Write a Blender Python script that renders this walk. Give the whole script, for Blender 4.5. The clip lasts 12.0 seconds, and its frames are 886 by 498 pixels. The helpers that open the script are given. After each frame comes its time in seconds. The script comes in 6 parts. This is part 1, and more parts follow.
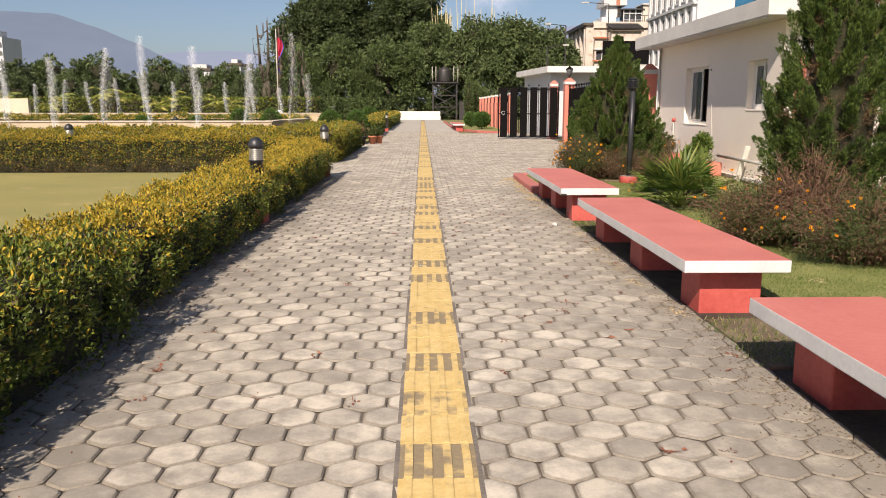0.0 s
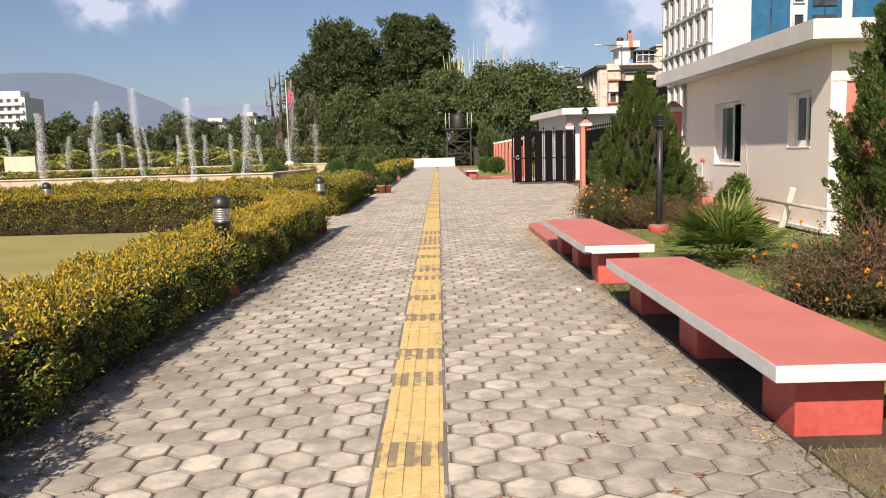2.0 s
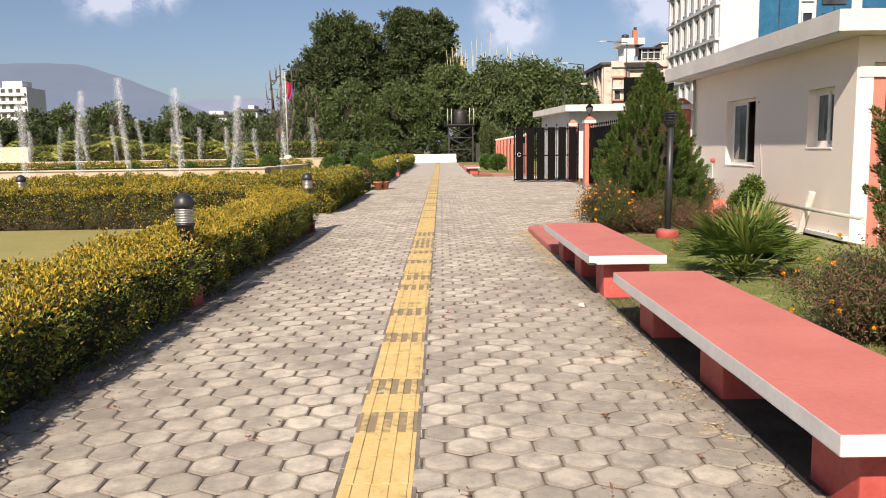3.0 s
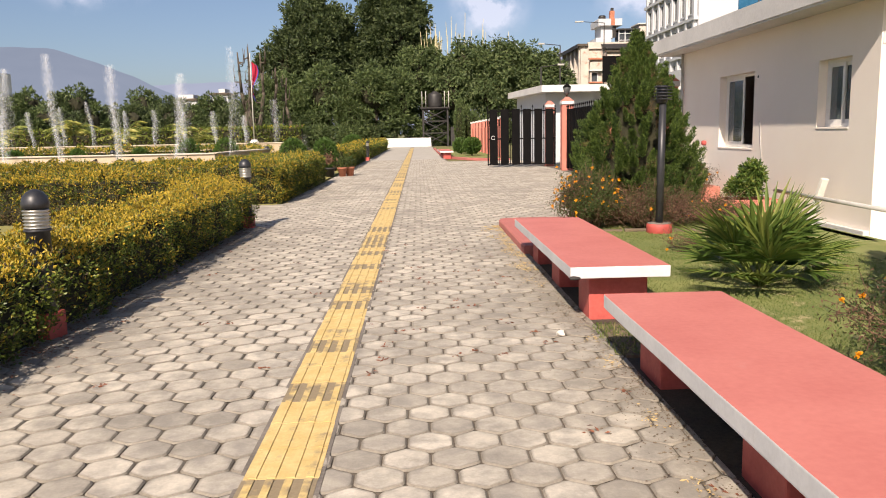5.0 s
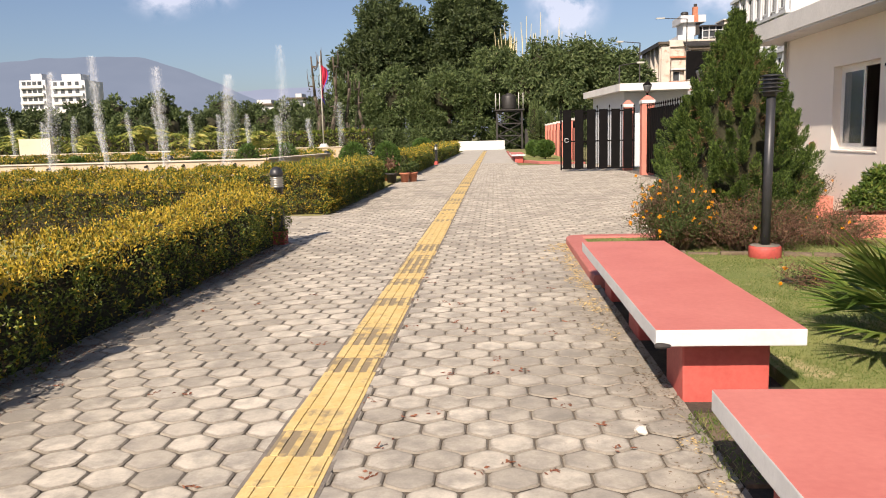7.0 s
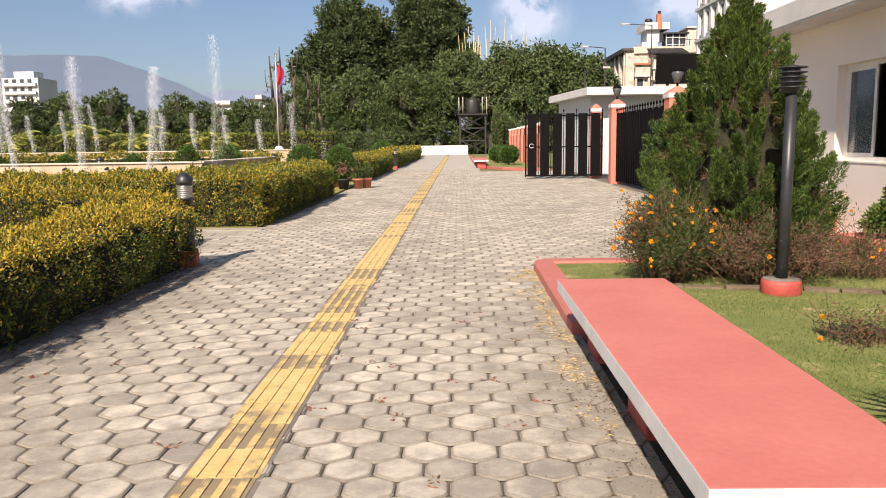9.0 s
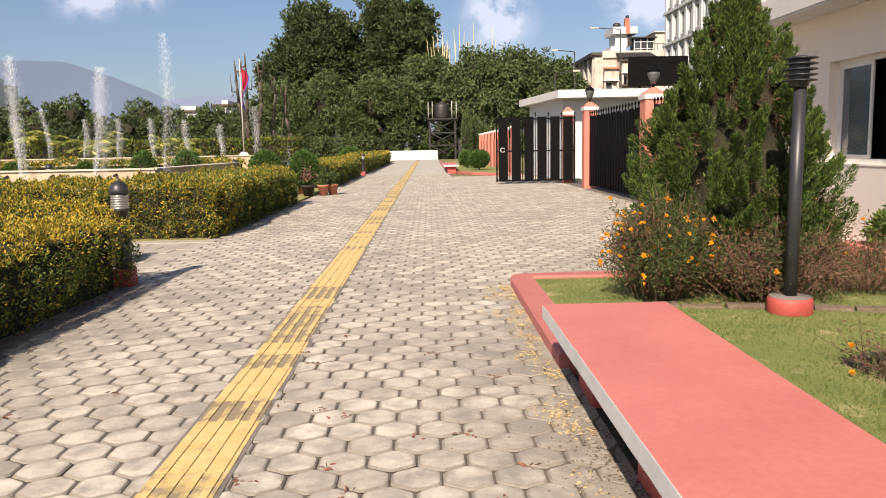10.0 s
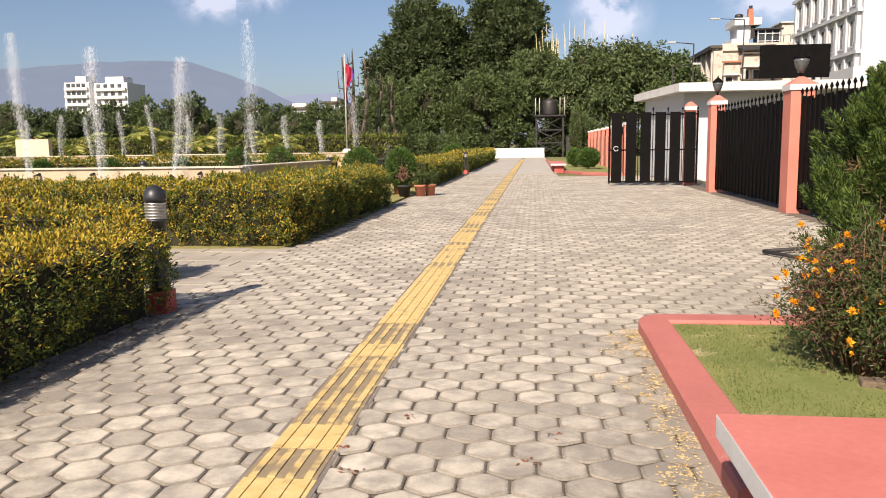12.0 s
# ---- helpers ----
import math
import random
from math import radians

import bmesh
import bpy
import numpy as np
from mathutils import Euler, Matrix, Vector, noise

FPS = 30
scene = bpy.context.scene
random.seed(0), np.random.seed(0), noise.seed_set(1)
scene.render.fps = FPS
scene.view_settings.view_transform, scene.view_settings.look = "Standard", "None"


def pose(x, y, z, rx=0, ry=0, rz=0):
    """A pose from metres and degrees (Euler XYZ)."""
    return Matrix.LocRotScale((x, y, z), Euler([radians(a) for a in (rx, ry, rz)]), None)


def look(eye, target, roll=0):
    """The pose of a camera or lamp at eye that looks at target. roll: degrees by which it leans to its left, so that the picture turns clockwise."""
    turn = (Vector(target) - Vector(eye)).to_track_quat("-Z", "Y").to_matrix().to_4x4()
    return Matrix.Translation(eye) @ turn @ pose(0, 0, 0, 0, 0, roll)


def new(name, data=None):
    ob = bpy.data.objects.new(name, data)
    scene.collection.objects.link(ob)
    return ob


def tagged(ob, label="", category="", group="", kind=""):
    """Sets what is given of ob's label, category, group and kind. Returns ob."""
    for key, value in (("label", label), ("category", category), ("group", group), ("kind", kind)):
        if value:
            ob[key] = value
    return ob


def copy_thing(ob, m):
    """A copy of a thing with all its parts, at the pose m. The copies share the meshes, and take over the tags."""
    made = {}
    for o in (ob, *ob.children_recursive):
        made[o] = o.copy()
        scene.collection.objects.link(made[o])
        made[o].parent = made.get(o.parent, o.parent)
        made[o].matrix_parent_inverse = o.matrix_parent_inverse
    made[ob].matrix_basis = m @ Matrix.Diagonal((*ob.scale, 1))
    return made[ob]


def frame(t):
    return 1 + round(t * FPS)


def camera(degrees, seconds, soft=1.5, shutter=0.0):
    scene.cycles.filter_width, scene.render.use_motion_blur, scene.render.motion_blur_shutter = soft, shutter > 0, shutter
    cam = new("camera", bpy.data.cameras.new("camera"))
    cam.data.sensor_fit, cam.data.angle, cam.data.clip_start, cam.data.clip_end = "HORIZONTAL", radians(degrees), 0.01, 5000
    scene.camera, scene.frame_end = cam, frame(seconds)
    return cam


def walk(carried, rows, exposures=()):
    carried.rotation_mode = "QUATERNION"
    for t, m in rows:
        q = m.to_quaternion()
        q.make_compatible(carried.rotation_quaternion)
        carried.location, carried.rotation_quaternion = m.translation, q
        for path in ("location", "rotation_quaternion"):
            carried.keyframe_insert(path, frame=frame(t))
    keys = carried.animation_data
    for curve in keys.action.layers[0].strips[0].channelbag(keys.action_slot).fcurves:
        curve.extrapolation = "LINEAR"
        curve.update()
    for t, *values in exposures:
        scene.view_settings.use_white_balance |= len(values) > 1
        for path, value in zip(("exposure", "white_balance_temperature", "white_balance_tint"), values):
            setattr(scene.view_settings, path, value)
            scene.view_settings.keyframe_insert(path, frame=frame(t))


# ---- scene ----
cam = camera(59.4, 12.0, soft=1.0)
METRES, EYE, TILT, LEAN, TURN = 11.0, 1.53, -0.3, 0.5, -1.6
ROWS = [
    (0.0, 0.0, 0.0, 0.0, 0.09, -10.07, -0.5),
    (0.5, 0.0051, 0.0371, 0.0006, 0.06, -8.86, 0.48),
    (1.0, 0.0108, 0.0744, 0.0032, 0.78, -7.51, -0.51),
    (1.5, 0.0131, 0.1149, 0.0024, 1.77, -6.93, 0.01),
    (2.0, 0.0179, 0.1555, 0.0008, 1.26, -6.72, 1.07),
    (2.5, 0.0249, 0.1965, 0.0019, 1.81, -6.82, 0.15),
    (3.0, 0.0284, 0.238, 0.0022, 1.46, -7.02, 0.35),
    (5.0, 0.0528, 0.406, -0.0001, -0.21, -8.19, 0.61),
    (5.5, 0.0588, 0.4465, -0.0006, 0.82, -8.36, 0.39),
    (6.0, 0.0649, 0.4861, -0.0008, 1.42, -8.15, 1.73),
    (6.5, 0.0724, 0.5272, 0.0006, 4.86, -8.41, 1.17),
    (7.0, 0.0766, 0.5699, 0.0004, 5.34, -7.91, 1.0),
    (7.5, 0.0806, 0.6141, -0.0007, 4.25, -7.78, 1.07),
    (9.5, 0.0818, 0.7841, -0.0012, 1.93, -7.43, 0.12),
    (10.0, 0.0825, 0.8243, -0.0026, 0.52, -7.26, 0.57),
    (10.5, 0.0834, 0.8646, -0.002, 2.05, -7.9, 0.08),
    (11.0, 0.0809, 0.9073, -0.0009, 2.55, -7.61, 0.43),
    (11.5, 0.0817, 0.9509, -0.001, 3.9, -7.07, 1.24),
    (12.0, 0.0795, 0.9938, -0.0005, 8.28, -7.41, 0.25),
]
walk(cam, [(t, pose(0, 0, EYE, TILT, LEAN, TURN) @ pose(METRES * x, METRES * y, METRES * z, 90 + pitch, roll, yaw)) for t, x, y, z, yaw, pitch, roll in ROWS],
     exposures=[(0.0, 0.46, 6550, 17), (1.5, 0.5, 6550, 17), (3.0, 0.54, 6550, 17), (6.0, 0.6, 6550, 17), (12.0, 0.63, 6550, 17)])

# ---- world, sun ----
SUN_FROM = Vector((-0.36, -1.19, 1.0)).normalized()
world = bpy.data.worlds.new("sky_world")
scene.world = world
world.use_nodes = True
wn, wl = world.node_tree.nodes, world.node_tree.links
wn.clear()
sky = wn.new("ShaderNodeTexSky")
sky.sky_type = "NISHITA"
sky.sun_disc = False
sky.sun_elevation = math.asin(SUN_FROM.z)
sky.sun_rotation = math.atan2(SUN_FROM.x, SUN_FROM.y) % (2 * math.pi)
sky.air_density, sky.dust_density, sky.ozone_density, sky.altitude = 1.0, 3.3, 2.2, 900
bg = wn.new("ShaderNodeBackground")
bg.inputs["Strength"].default_value = 0.07
wout = wn.new("ShaderNodeOutputWorld")
wl.new(sky.outputs[0], bg.inputs["Color"])
wl.new(bg.outputs[0], wout.inputs[0])
sun = new("sun", bpy.data.lights.new("sun", "SUN"))
sun.data.energy, sun.data.angle, sun.data.color = 5.0, radians(0.6), (1.0, 0.89, 0.72)
sun.matrix_world = look(SUN_FROM * 100, (0, 0, 0))


# ---- materials ----
def material(name, build):
    m = bpy.data.materials.new(name)
    m.use_nodes = True
    nt = m.node_tree
    nt.nodes.clear()
    out = nt.nodes.new("ShaderNodeOutputMaterial")
    p = nt.nodes.new("ShaderNodeBsdfPrincipled")
    nt.links.new(p.outputs[0], out.inputs[0])
    build(nt, p, out)
    return m


def node(nt, kind, **props):
    n = nt.nodes.new(kind)
    for k, v in props.items():
        if k in n.inputs:
            n.inputs[k].default_value = v
    return n


def coords(nt, world_space=True):
    if world_space:
        return nt.nodes.new("ShaderNodeNewGeometry").outputs["Position"]
    return nt.nodes.new("ShaderNodeTexCoord").outputs["Object"]


def noise_tex(nt, scale, detail=4.0, rough=0.55, world_space=True):
    n = node(nt, "ShaderNodeTexNoise", Scale=scale, Detail=detail, Roughness=rough)
    nt.links.new(coords(nt, world_space), n.inputs["Vector"])
    return n.outputs["Fac"]


def ramp(nt, fac, stops):
    r = nt.nodes.new("ShaderNodeValToRGB")
    e = r.color_ramp.elements
    while len(e) < len(stops):
        e.new(0.5)
    for el, (pos, col) in zip(e, stops):
        el.position = pos
        el.color = (*col, 1)
    nt.links.new(fac, r.inputs["Fac"])
    return r.outputs["Color"]


def mix(nt, fac, a, b, mode="MIX"):
    m = nt.nodes.new("ShaderNodeMix")
    m.data_type = "RGBA"
    m.blend_type = mode
    for sock, v in ((m.inputs["Factor"], fac), (m.inputs["A"], a), (m.inputs["B"], b)):
        if isinstance(v, (int, float)):
            sock.default_value = v
        elif isinstance(v, tuple):
            sock.default_value = (*v, 1)
        else:
            nt.links.new(v, sock)
    return m.outputs["Result"]


def calc(nt, op, a, b=0.0, c=None):
    m = nt.nodes.new("ShaderNodeMath")
    m.operation = op
    m.use_clamp = op in ("MULTIPLY_ADD",)
    for i, v in enumerate((a, b, c)):
        if v is None:
            continue
        if isinstance(v, (int, float)):
            m.inputs[i].default_value = v
        else:
            nt.links.new(v, m.inputs[i])
    return m.outputs[0]


def bump(nt, p, height, strength=0.3, distance=0.01):
    b = node(nt, "ShaderNodeBump", Strength=strength, Distance=distance)
    nt.links.new(height, b.inputs["Height"])
    nt.links.new(b.outputs[0], p.inputs["Normal"])


def plain(name, a, b, rough=0.7, big=1.5, fine=40.0, depth=0.004, metal=0.0, world_space=True, stain=None, stain_at=0.62, gloss=0.5):
    """A surface that varies between two colours at a large and a fine scale, with optional stains."""
    def build(nt, p, out):
        f = calc(nt, "ADD", calc(nt, "MULTIPLY", noise_tex(nt, big, world_space=world_space), 0.6), calc(nt, "MULTIPLY", noise_tex(nt, fine, world_space=world_space), 0.4))
        col = ramp(nt, f, [(0.35, a), (0.65, b)])
        if stain:
            s = ramp(nt, noise_tex(nt, big * 1.7 + 0.3, 8, 0.7, world_space), [(stain_at, (0, 0, 0)), (stain_at + 0.12, (1, 1, 1))])
            col = mix(nt, s, col, stain)
        nt.links.new(col, p.inputs["Base Color"])
        p.inputs["Roughness"].default_value = rough
        p.inputs["Metallic"].default_value = metal
        p.inputs["Specular IOR Level"].default_value = gloss
        bump(nt, p, noise_tex(nt, fine * 1.5, 6, 0.6, world_space), 0.35, depth)
    return material(name, build)


def leafy(name, stops, rough=0.5, through_light=0.3):
    def build(nt, p, out):
        g = nt.nodes.new("ShaderNodeNewGeometry")
        f = calc(nt, "ADD", calc(nt, "MULTIPLY", g.outputs["Random Per Island"], 0.7), calc(nt, "MULTIPLY", noise_tex(nt, 1.3, 3), 0.3))
        col = ramp(nt, f, stops)
        nt.links.new(col, p.inputs["Base Color"])
        p.inputs["Roughness"].default_value = rough
        p.inputs["Specular IOR Level"].default_value = 0.3
        t = nt.nodes.new("ShaderNodeBsdfTranslucent")
        nt.links.new(col, t.inputs["Color"])
        s = nt.nodes.new("ShaderNodeMixShader")
        s.inputs[0].default_value = through_light
        nt.links.new(p.outputs[0], s.inputs[1])
        nt.links.new(t.outputs[0], s.inputs[2])
        nt.links.new(s.outputs[0], out.inputs[0])
    return material(name, build)


def paver_material(name, per_object):
    """Cream concrete with grey blotches and dirty rims; the walkway's edges darken for dirt and painted hedge shade."""
    def build(nt, p, out):
        if per_object:
            r = nt.nodes.new("ShaderNodeObjectInfo").outputs["Random"]
        else:
            r = nt.nodes.new("ShaderNodeNewGeometry").outputs["Random Per Island"]
        col = ramp(nt, r, [(0.0, (0.40, 0.362, 0.30)), (0.2, (0.52, 0.472, 0.392)), (0.6, (0.605, 0.552, 0.458)), (1.0, (0.67, 0.61, 0.51))])
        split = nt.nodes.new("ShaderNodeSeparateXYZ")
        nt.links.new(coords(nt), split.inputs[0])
        # darkens towards both edges: edge dirt plus hedge shade painted into the colour
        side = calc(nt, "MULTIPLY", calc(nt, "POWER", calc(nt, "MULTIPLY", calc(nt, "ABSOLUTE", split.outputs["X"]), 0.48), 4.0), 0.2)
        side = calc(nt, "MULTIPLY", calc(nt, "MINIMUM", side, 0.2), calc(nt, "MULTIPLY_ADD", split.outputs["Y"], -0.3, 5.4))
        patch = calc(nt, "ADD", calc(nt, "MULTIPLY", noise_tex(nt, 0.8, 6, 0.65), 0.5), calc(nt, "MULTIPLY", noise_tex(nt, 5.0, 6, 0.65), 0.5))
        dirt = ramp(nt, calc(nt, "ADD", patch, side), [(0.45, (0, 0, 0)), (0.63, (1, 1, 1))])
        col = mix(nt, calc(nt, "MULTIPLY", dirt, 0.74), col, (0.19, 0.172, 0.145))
        blot = ramp(nt, noise_tex(nt, 6.5, 5, 0.6), [(0.44, (0, 0, 0)), (0.68, (1, 1, 1))])
        col = mix(nt, calc(nt, "MULTIPLY", blot, 0.7), col, (0.26, 0.24, 0.21))
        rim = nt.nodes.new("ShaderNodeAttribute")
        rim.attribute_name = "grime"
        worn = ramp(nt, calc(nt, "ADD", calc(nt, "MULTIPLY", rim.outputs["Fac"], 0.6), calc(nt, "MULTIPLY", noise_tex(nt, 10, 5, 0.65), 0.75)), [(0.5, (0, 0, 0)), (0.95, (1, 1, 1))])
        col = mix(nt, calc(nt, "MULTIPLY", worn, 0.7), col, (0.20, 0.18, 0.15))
        fine = ramp(nt, noise_tex(nt, 70, 6, 0.7), [(0.3, (0.80, 0.79, 0.78)), (0.7, (1, 1, 1))])
        col = mix(nt, 0.8, col, fine, "MULTIPLY")
        nt.links.new(col, p.inputs["Base Color"])
        p.inputs["Roughness"].default_value = 0.85
        bump(nt, p, noise_tex(nt, 110, 5, 0.7), 0.35, 0.003)
    return material(name, build)


def tactile_material(name, worn, swing):
    """Yellow paint; on some tiles most of it is rubbed away down to grey-brown concrete."""
    def build(nt, p, out):
        r = nt.nodes.new("ShaderNodeObjectInfo").outputs["Random"]
        paint = ramp(nt, noise_tex(nt, 9, 5), [(0.3, (0.60, 0.43, 0.16)), (0.7, (0.72, 0.55, 0.25))])
        bad = ramp(nt, r, [(0.5, (0, 0, 0)), (0.72, (1, 1, 1))])
        wear = calc(nt, "ADD", noise_tex(nt, 8, 5, 0.6), calc(nt, "MULTIPLY", bad, swing))
        mask = ramp(nt, wear, [(worn - 0.03, (0, 0, 0)), (worn + 0.16, (1, 1, 1))])
        col = mix(nt, calc(nt, "MULTIPLY", mask, 0.9), paint, (0.235, 0.19, 0.13))
        grime = ramp(nt, noise_tex(nt, 45, 6, 0.7), [(0.3, (0.78, 0.76, 0.72)), (0.65, (1, 1, 1))])
        nt.links.new(mix(nt, 0.8, col, grime, "MULTIPLY"), p.inputs["Base Color"])
        p.inputs["Roughness"].default_value = 0.7
        bump(nt, p, noise_tex(nt, 90, 5, 0.7), 0.3, 0.003)
    return material(name, build)


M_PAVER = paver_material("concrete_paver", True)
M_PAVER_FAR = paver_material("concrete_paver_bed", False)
M_RIM = plain("paver_edge_grime", (0.16, 0.14, 0.112), (0.30, 0.265, 0.215), 0.95, 3, 60)
M_JOINT = plain("joint_sand", (0.09, 0.072, 0.055), (0.18, 0.15, 0.115), 1.0, 2, 80)
M_TACT = tactile_material("tactile_yellow_bar", 0.60, 0.12)
M_TACTBASE = tactile_material("tactile_yellow_base", 0.62, 0.34)
M_CEMENT = plain("cement_grout", (0.11, 0.095, 0.08), (0.24, 0.21, 0.18), 0.9, 3, 50)
M_SLAB = plain("stone_slab", (0.3, 0.265, 0.215), (0.42, 0.385, 0.325), 0.85, 2.0, 35, stain=(0.2, 0.19, 0.165))
M_SAND = plain("spilled_sand", (0.42, 0.30, 0.13), (0.58, 0.44, 0.22), 1.0, 6, 90)
M_RED = plain("red_oxide_paint", (0.49, 0.15, 0.125), (0.57, 0.195, 0.16), 0.6, 2.2, 30, 0.002, stain=(0.55, 0.23, 0.19), stain_at=0.64)
M_KERB = plain("red_kerb_paint", (0.40, 0.125, 0.105), (0.49, 0.17, 0.14), 0.7, 2.2, 30, 0.003, stain=(0.5, 0.25, 0.2), stain_at=0.62)
M_REDDARK = plain("red_oxide_paint_worn", (0.36, 0.055, 0.045), (0.50, 0.10, 0.08), 0.6, 3, 30, 0.003, stain=(0.5, 0.42, 0.36), stain_at=0.68)
M_WHITE = plain("white_edge_paint", (0.52, 0.52, 0.52), (0.64, 0.64, 0.63), 0.5, 4, 40, 0.002, stain=(0.45, 0.42, 0.38), stain_at=0.7)
M_WALL = plain("cream_wall_paint", (0.80, 0.715, 0.63), (0.85, 0.775, 0.69), 0.75, 0.8, 60, 0.002)
M_SLABWHITE = plain("weathered_white_concrete", (0.52, 0.51, 0.49), (0.65, 0.635, 0.61), 0.8, 1.2, 30, 0.003, stain=(0.42, 0.4, 0.37), stain_at=0.62)
M_SALMON = plain("salmon_paint", (0.50, 0.16, 0.115), (0.58, 0.205, 0.15), 0.7, 1.4, 40, 0.002, stain=(0.42, 0.14, 0.1), stain_at=0.68)
M_BLACK = plain("black_gate_paint", (0.003, 0.003, 0.003), (0.006, 0.005, 0.005), 0.7, 4, 60, 0.001, gloss=0.08)
M_POST = plain("black_post_metal", (0.016, 0.017, 0.02), (0.04, 0.04, 0.045), 0.42, 6, 80, 0.001, world_space=False)
M_ALU = plain("ribbed_aluminium", (0.4, 0.38, 0.34), (0.58, 0.56, 0.5), 0.35, 8, 60, 0.001, metal=0.8, world_space=False)
M_PVC = plain("white_window_frame", (0.72, 0.7, 0.66), (0.8, 0.78, 0.74), 0.4, 5, 60, 0.001)
M_ROOM = plain("dark_room_plaster", (0.1, 0.095, 0.09), (0.16, 0.15, 0.14), 0.9)
M_PAPER = plain("pinned_paper", (0.55, 0.55, 0.52), (0.7, 0.7, 0.66), 0.8, 12, 60)
M_TERRA = plain("terracotta_pot", (0.36, 0.13, 0.07), (0.48, 0.19, 0.11), 0.8, 5, 40)
M_SOIL_AND_SHADE = plain("dark_soil_and_shade", (0.02, 0.016, 0.012), (0.07, 0.055, 0.04), 1.0, 3, 40, 0.02)
M_SOIL = plain("dry_soil", (0.09, 0.065, 0.042), (0.2, 0.15, 0.1), 1.0, 2.5, 40, 0.02)
M_LAWN = plain("lawn_turf", (0.10, 0.14, 0.03), (0.25, 0.255, 0.08), 1.0, 1.6, 90, 0.02, stain=(0.45, 0.36, 0.2), stain_at=0.56)
M_DRYLAWN = plain("dry_lawn_turf", (0.21, 0.2, 0.06), (0.29, 0.255, 0.085), 1.0, 0.5, 60, 0.02, stain=(0.35, 0.275, 0.12), stain_at=0.58)
M_GROUND = plain("far_ground_turf", (0.1, 0.11, 0.035), (0.2, 0.18, 0.07), 1.0, 0.15, 10, 0.02)
M_ROAD = plain("far_asphalt", (0.045, 0.044, 0.043), (0.07, 0.068, 0.065), 0.9, 0.5, 60)
M_WOOD = plain("weathered_white_timber", (0.55, 0.52, 0.46), (0.7, 0.67, 0.6), 0.75, 4, 60)
M_BARK = plain("grey_bark", (0.05, 0.04, 0.03), (0.13, 0.105, 0.08), 0.95, 3, 30, 0.02)
M_STEM = plain("dry_brown_stem", (0.1, 0.055, 0.032), (0.2, 0.12, 0.075), 0.9, 5, 40)
M_COPING = plain("pale_pool_coping", (0.52, 0.44, 0.33), (0.62, 0.54, 0.42), 0.8, 0.8, 20, 0.003)
M_POOL = plain("cream_pool_wall", (0.42, 0.32, 0.21), (0.54, 0.44, 0.31), 0.8, 0.6, 20, 0.003, stain=(0.40, 0.19, 0.09), stain_at=0.6)
M_TANK = plain("black_plastic_tank", (0.015, 0.014, 0.013), (0.035, 0.032, 0.03), 0.5, 2, 20)
M_STEEL = plain("rusty_dark_steel", (0.012, 0.012, 0.013), (0.04, 0.034, 0.03), 0.7, 4, 50)
M_GALV = plain("galvanised_pipe", (0.36, 0.35, 0.32), (0.5, 0.48, 0.44), 0.5, 4, 40)
M_BEIGE = plain("old_beige_render", (0.44, 0.39, 0.33), (0.60, 0.55, 0.48), 0.85, 0.6, 6, 0.004, stain=(0.36, 0.21, 0.15), stain_at=0.55)
M_OFFICE = plain("bright_white_render", (0.50, 0.51, 0.53), (0.56, 0.57, 0.58), 0.7, 0.3, 6, 0.002)
M_BLUE = plain("blue_cladding_panel", (0.012, 0.085, 0.17), (0.03, 0.13, 0.24), 0.25, 0.8, 6, 0.001)
M_CRIMSON = plain("crimson_cloth", (0.33, 0.008, 0.03), (0.44, 0.02, 0.05), 0.8, 2, 30)
M_CLOTHBLUE = plain("blue_cloth_border", (0.02, 0.04, 0.3), (0.04, 0.06, 0.4), 0.8, 2, 30)
M_STONE = plain("pale_broken_stone", (0.5, 0.46, 0.4), (0.66, 0.62, 0.55), 0.9, 20, 80)
M_LITTER = plain("dry_leaf_litter", (0.12, 0.04, 0.025), (0.26, 0.11, 0.06), 0.9, 20, 60)
M_LAMPGLASS = plain("frosted_lamp_glass", (0.06, 0.065, 0.065), (0.12, 0.125, 0.125), 0.2, 5, 40)
M_ORANGE = leafy("marigold_petal", [(0.0, (0.72, 0.24, 0.01)), (0.5, (0.82, 0.36, 0.012)), (1.0, (0.86, 0.5, 0.03))], 0.6, 0.2)
L_YELLOW = leafy("hedge_yellow_leaf", [(0.1, (0.2, 0.175, 0.022)), (0.5, (0.40, 0.295, 0.03)), (0.95, (0.61, 0.41, 0.045))], 0.5, 0.15)
L_GREEN = leafy("hedge_green_leaf", [(0.1, (0.032, 0.056, 0.012)), (0.55, (0.10, 0.135, 0.021)), (0.95, (0.23, 0.245, 0.037))], 0.45, 0.12)
L_BROWN = leafy("hedge_dry_leaf", [(0.1, (0.06, 0.045, 0.025)), (0.9, (0.2, 0.14, 0.07))])
L_CON = leafy("cypress_spray", [(0.22, (0.017, 0.034, 0.009)), (0.58, (0.066, 0.112, 0.021)), (0.95, (0.19, 0.255, 0.048))], 0.6, 0.15)
L_CONDRY = leafy("cypress_dry_spray", [(0.1, (0.09, 0.05, 0.025)), (0.9, (0.22, 0.14, 0.07))], 0.7, 0.1)
L_FAN = leafy("fan_palm_leaf", [(0.1, (0.045, 0.085, 0.018)), (0.6, (0.095, 0.155, 0.03)), (0.95, (0.24, 0.26, 0.06))], 0.38, 0.25)
L_DRYBUSH = leafy("withered_leaf", [(0.1, (0.07, 0.035, 0.025)), (0.5, (0.14, 0.075, 0.05)), (0.95, (0.26, 0.16, 0.09))], 0.8, 0.15)
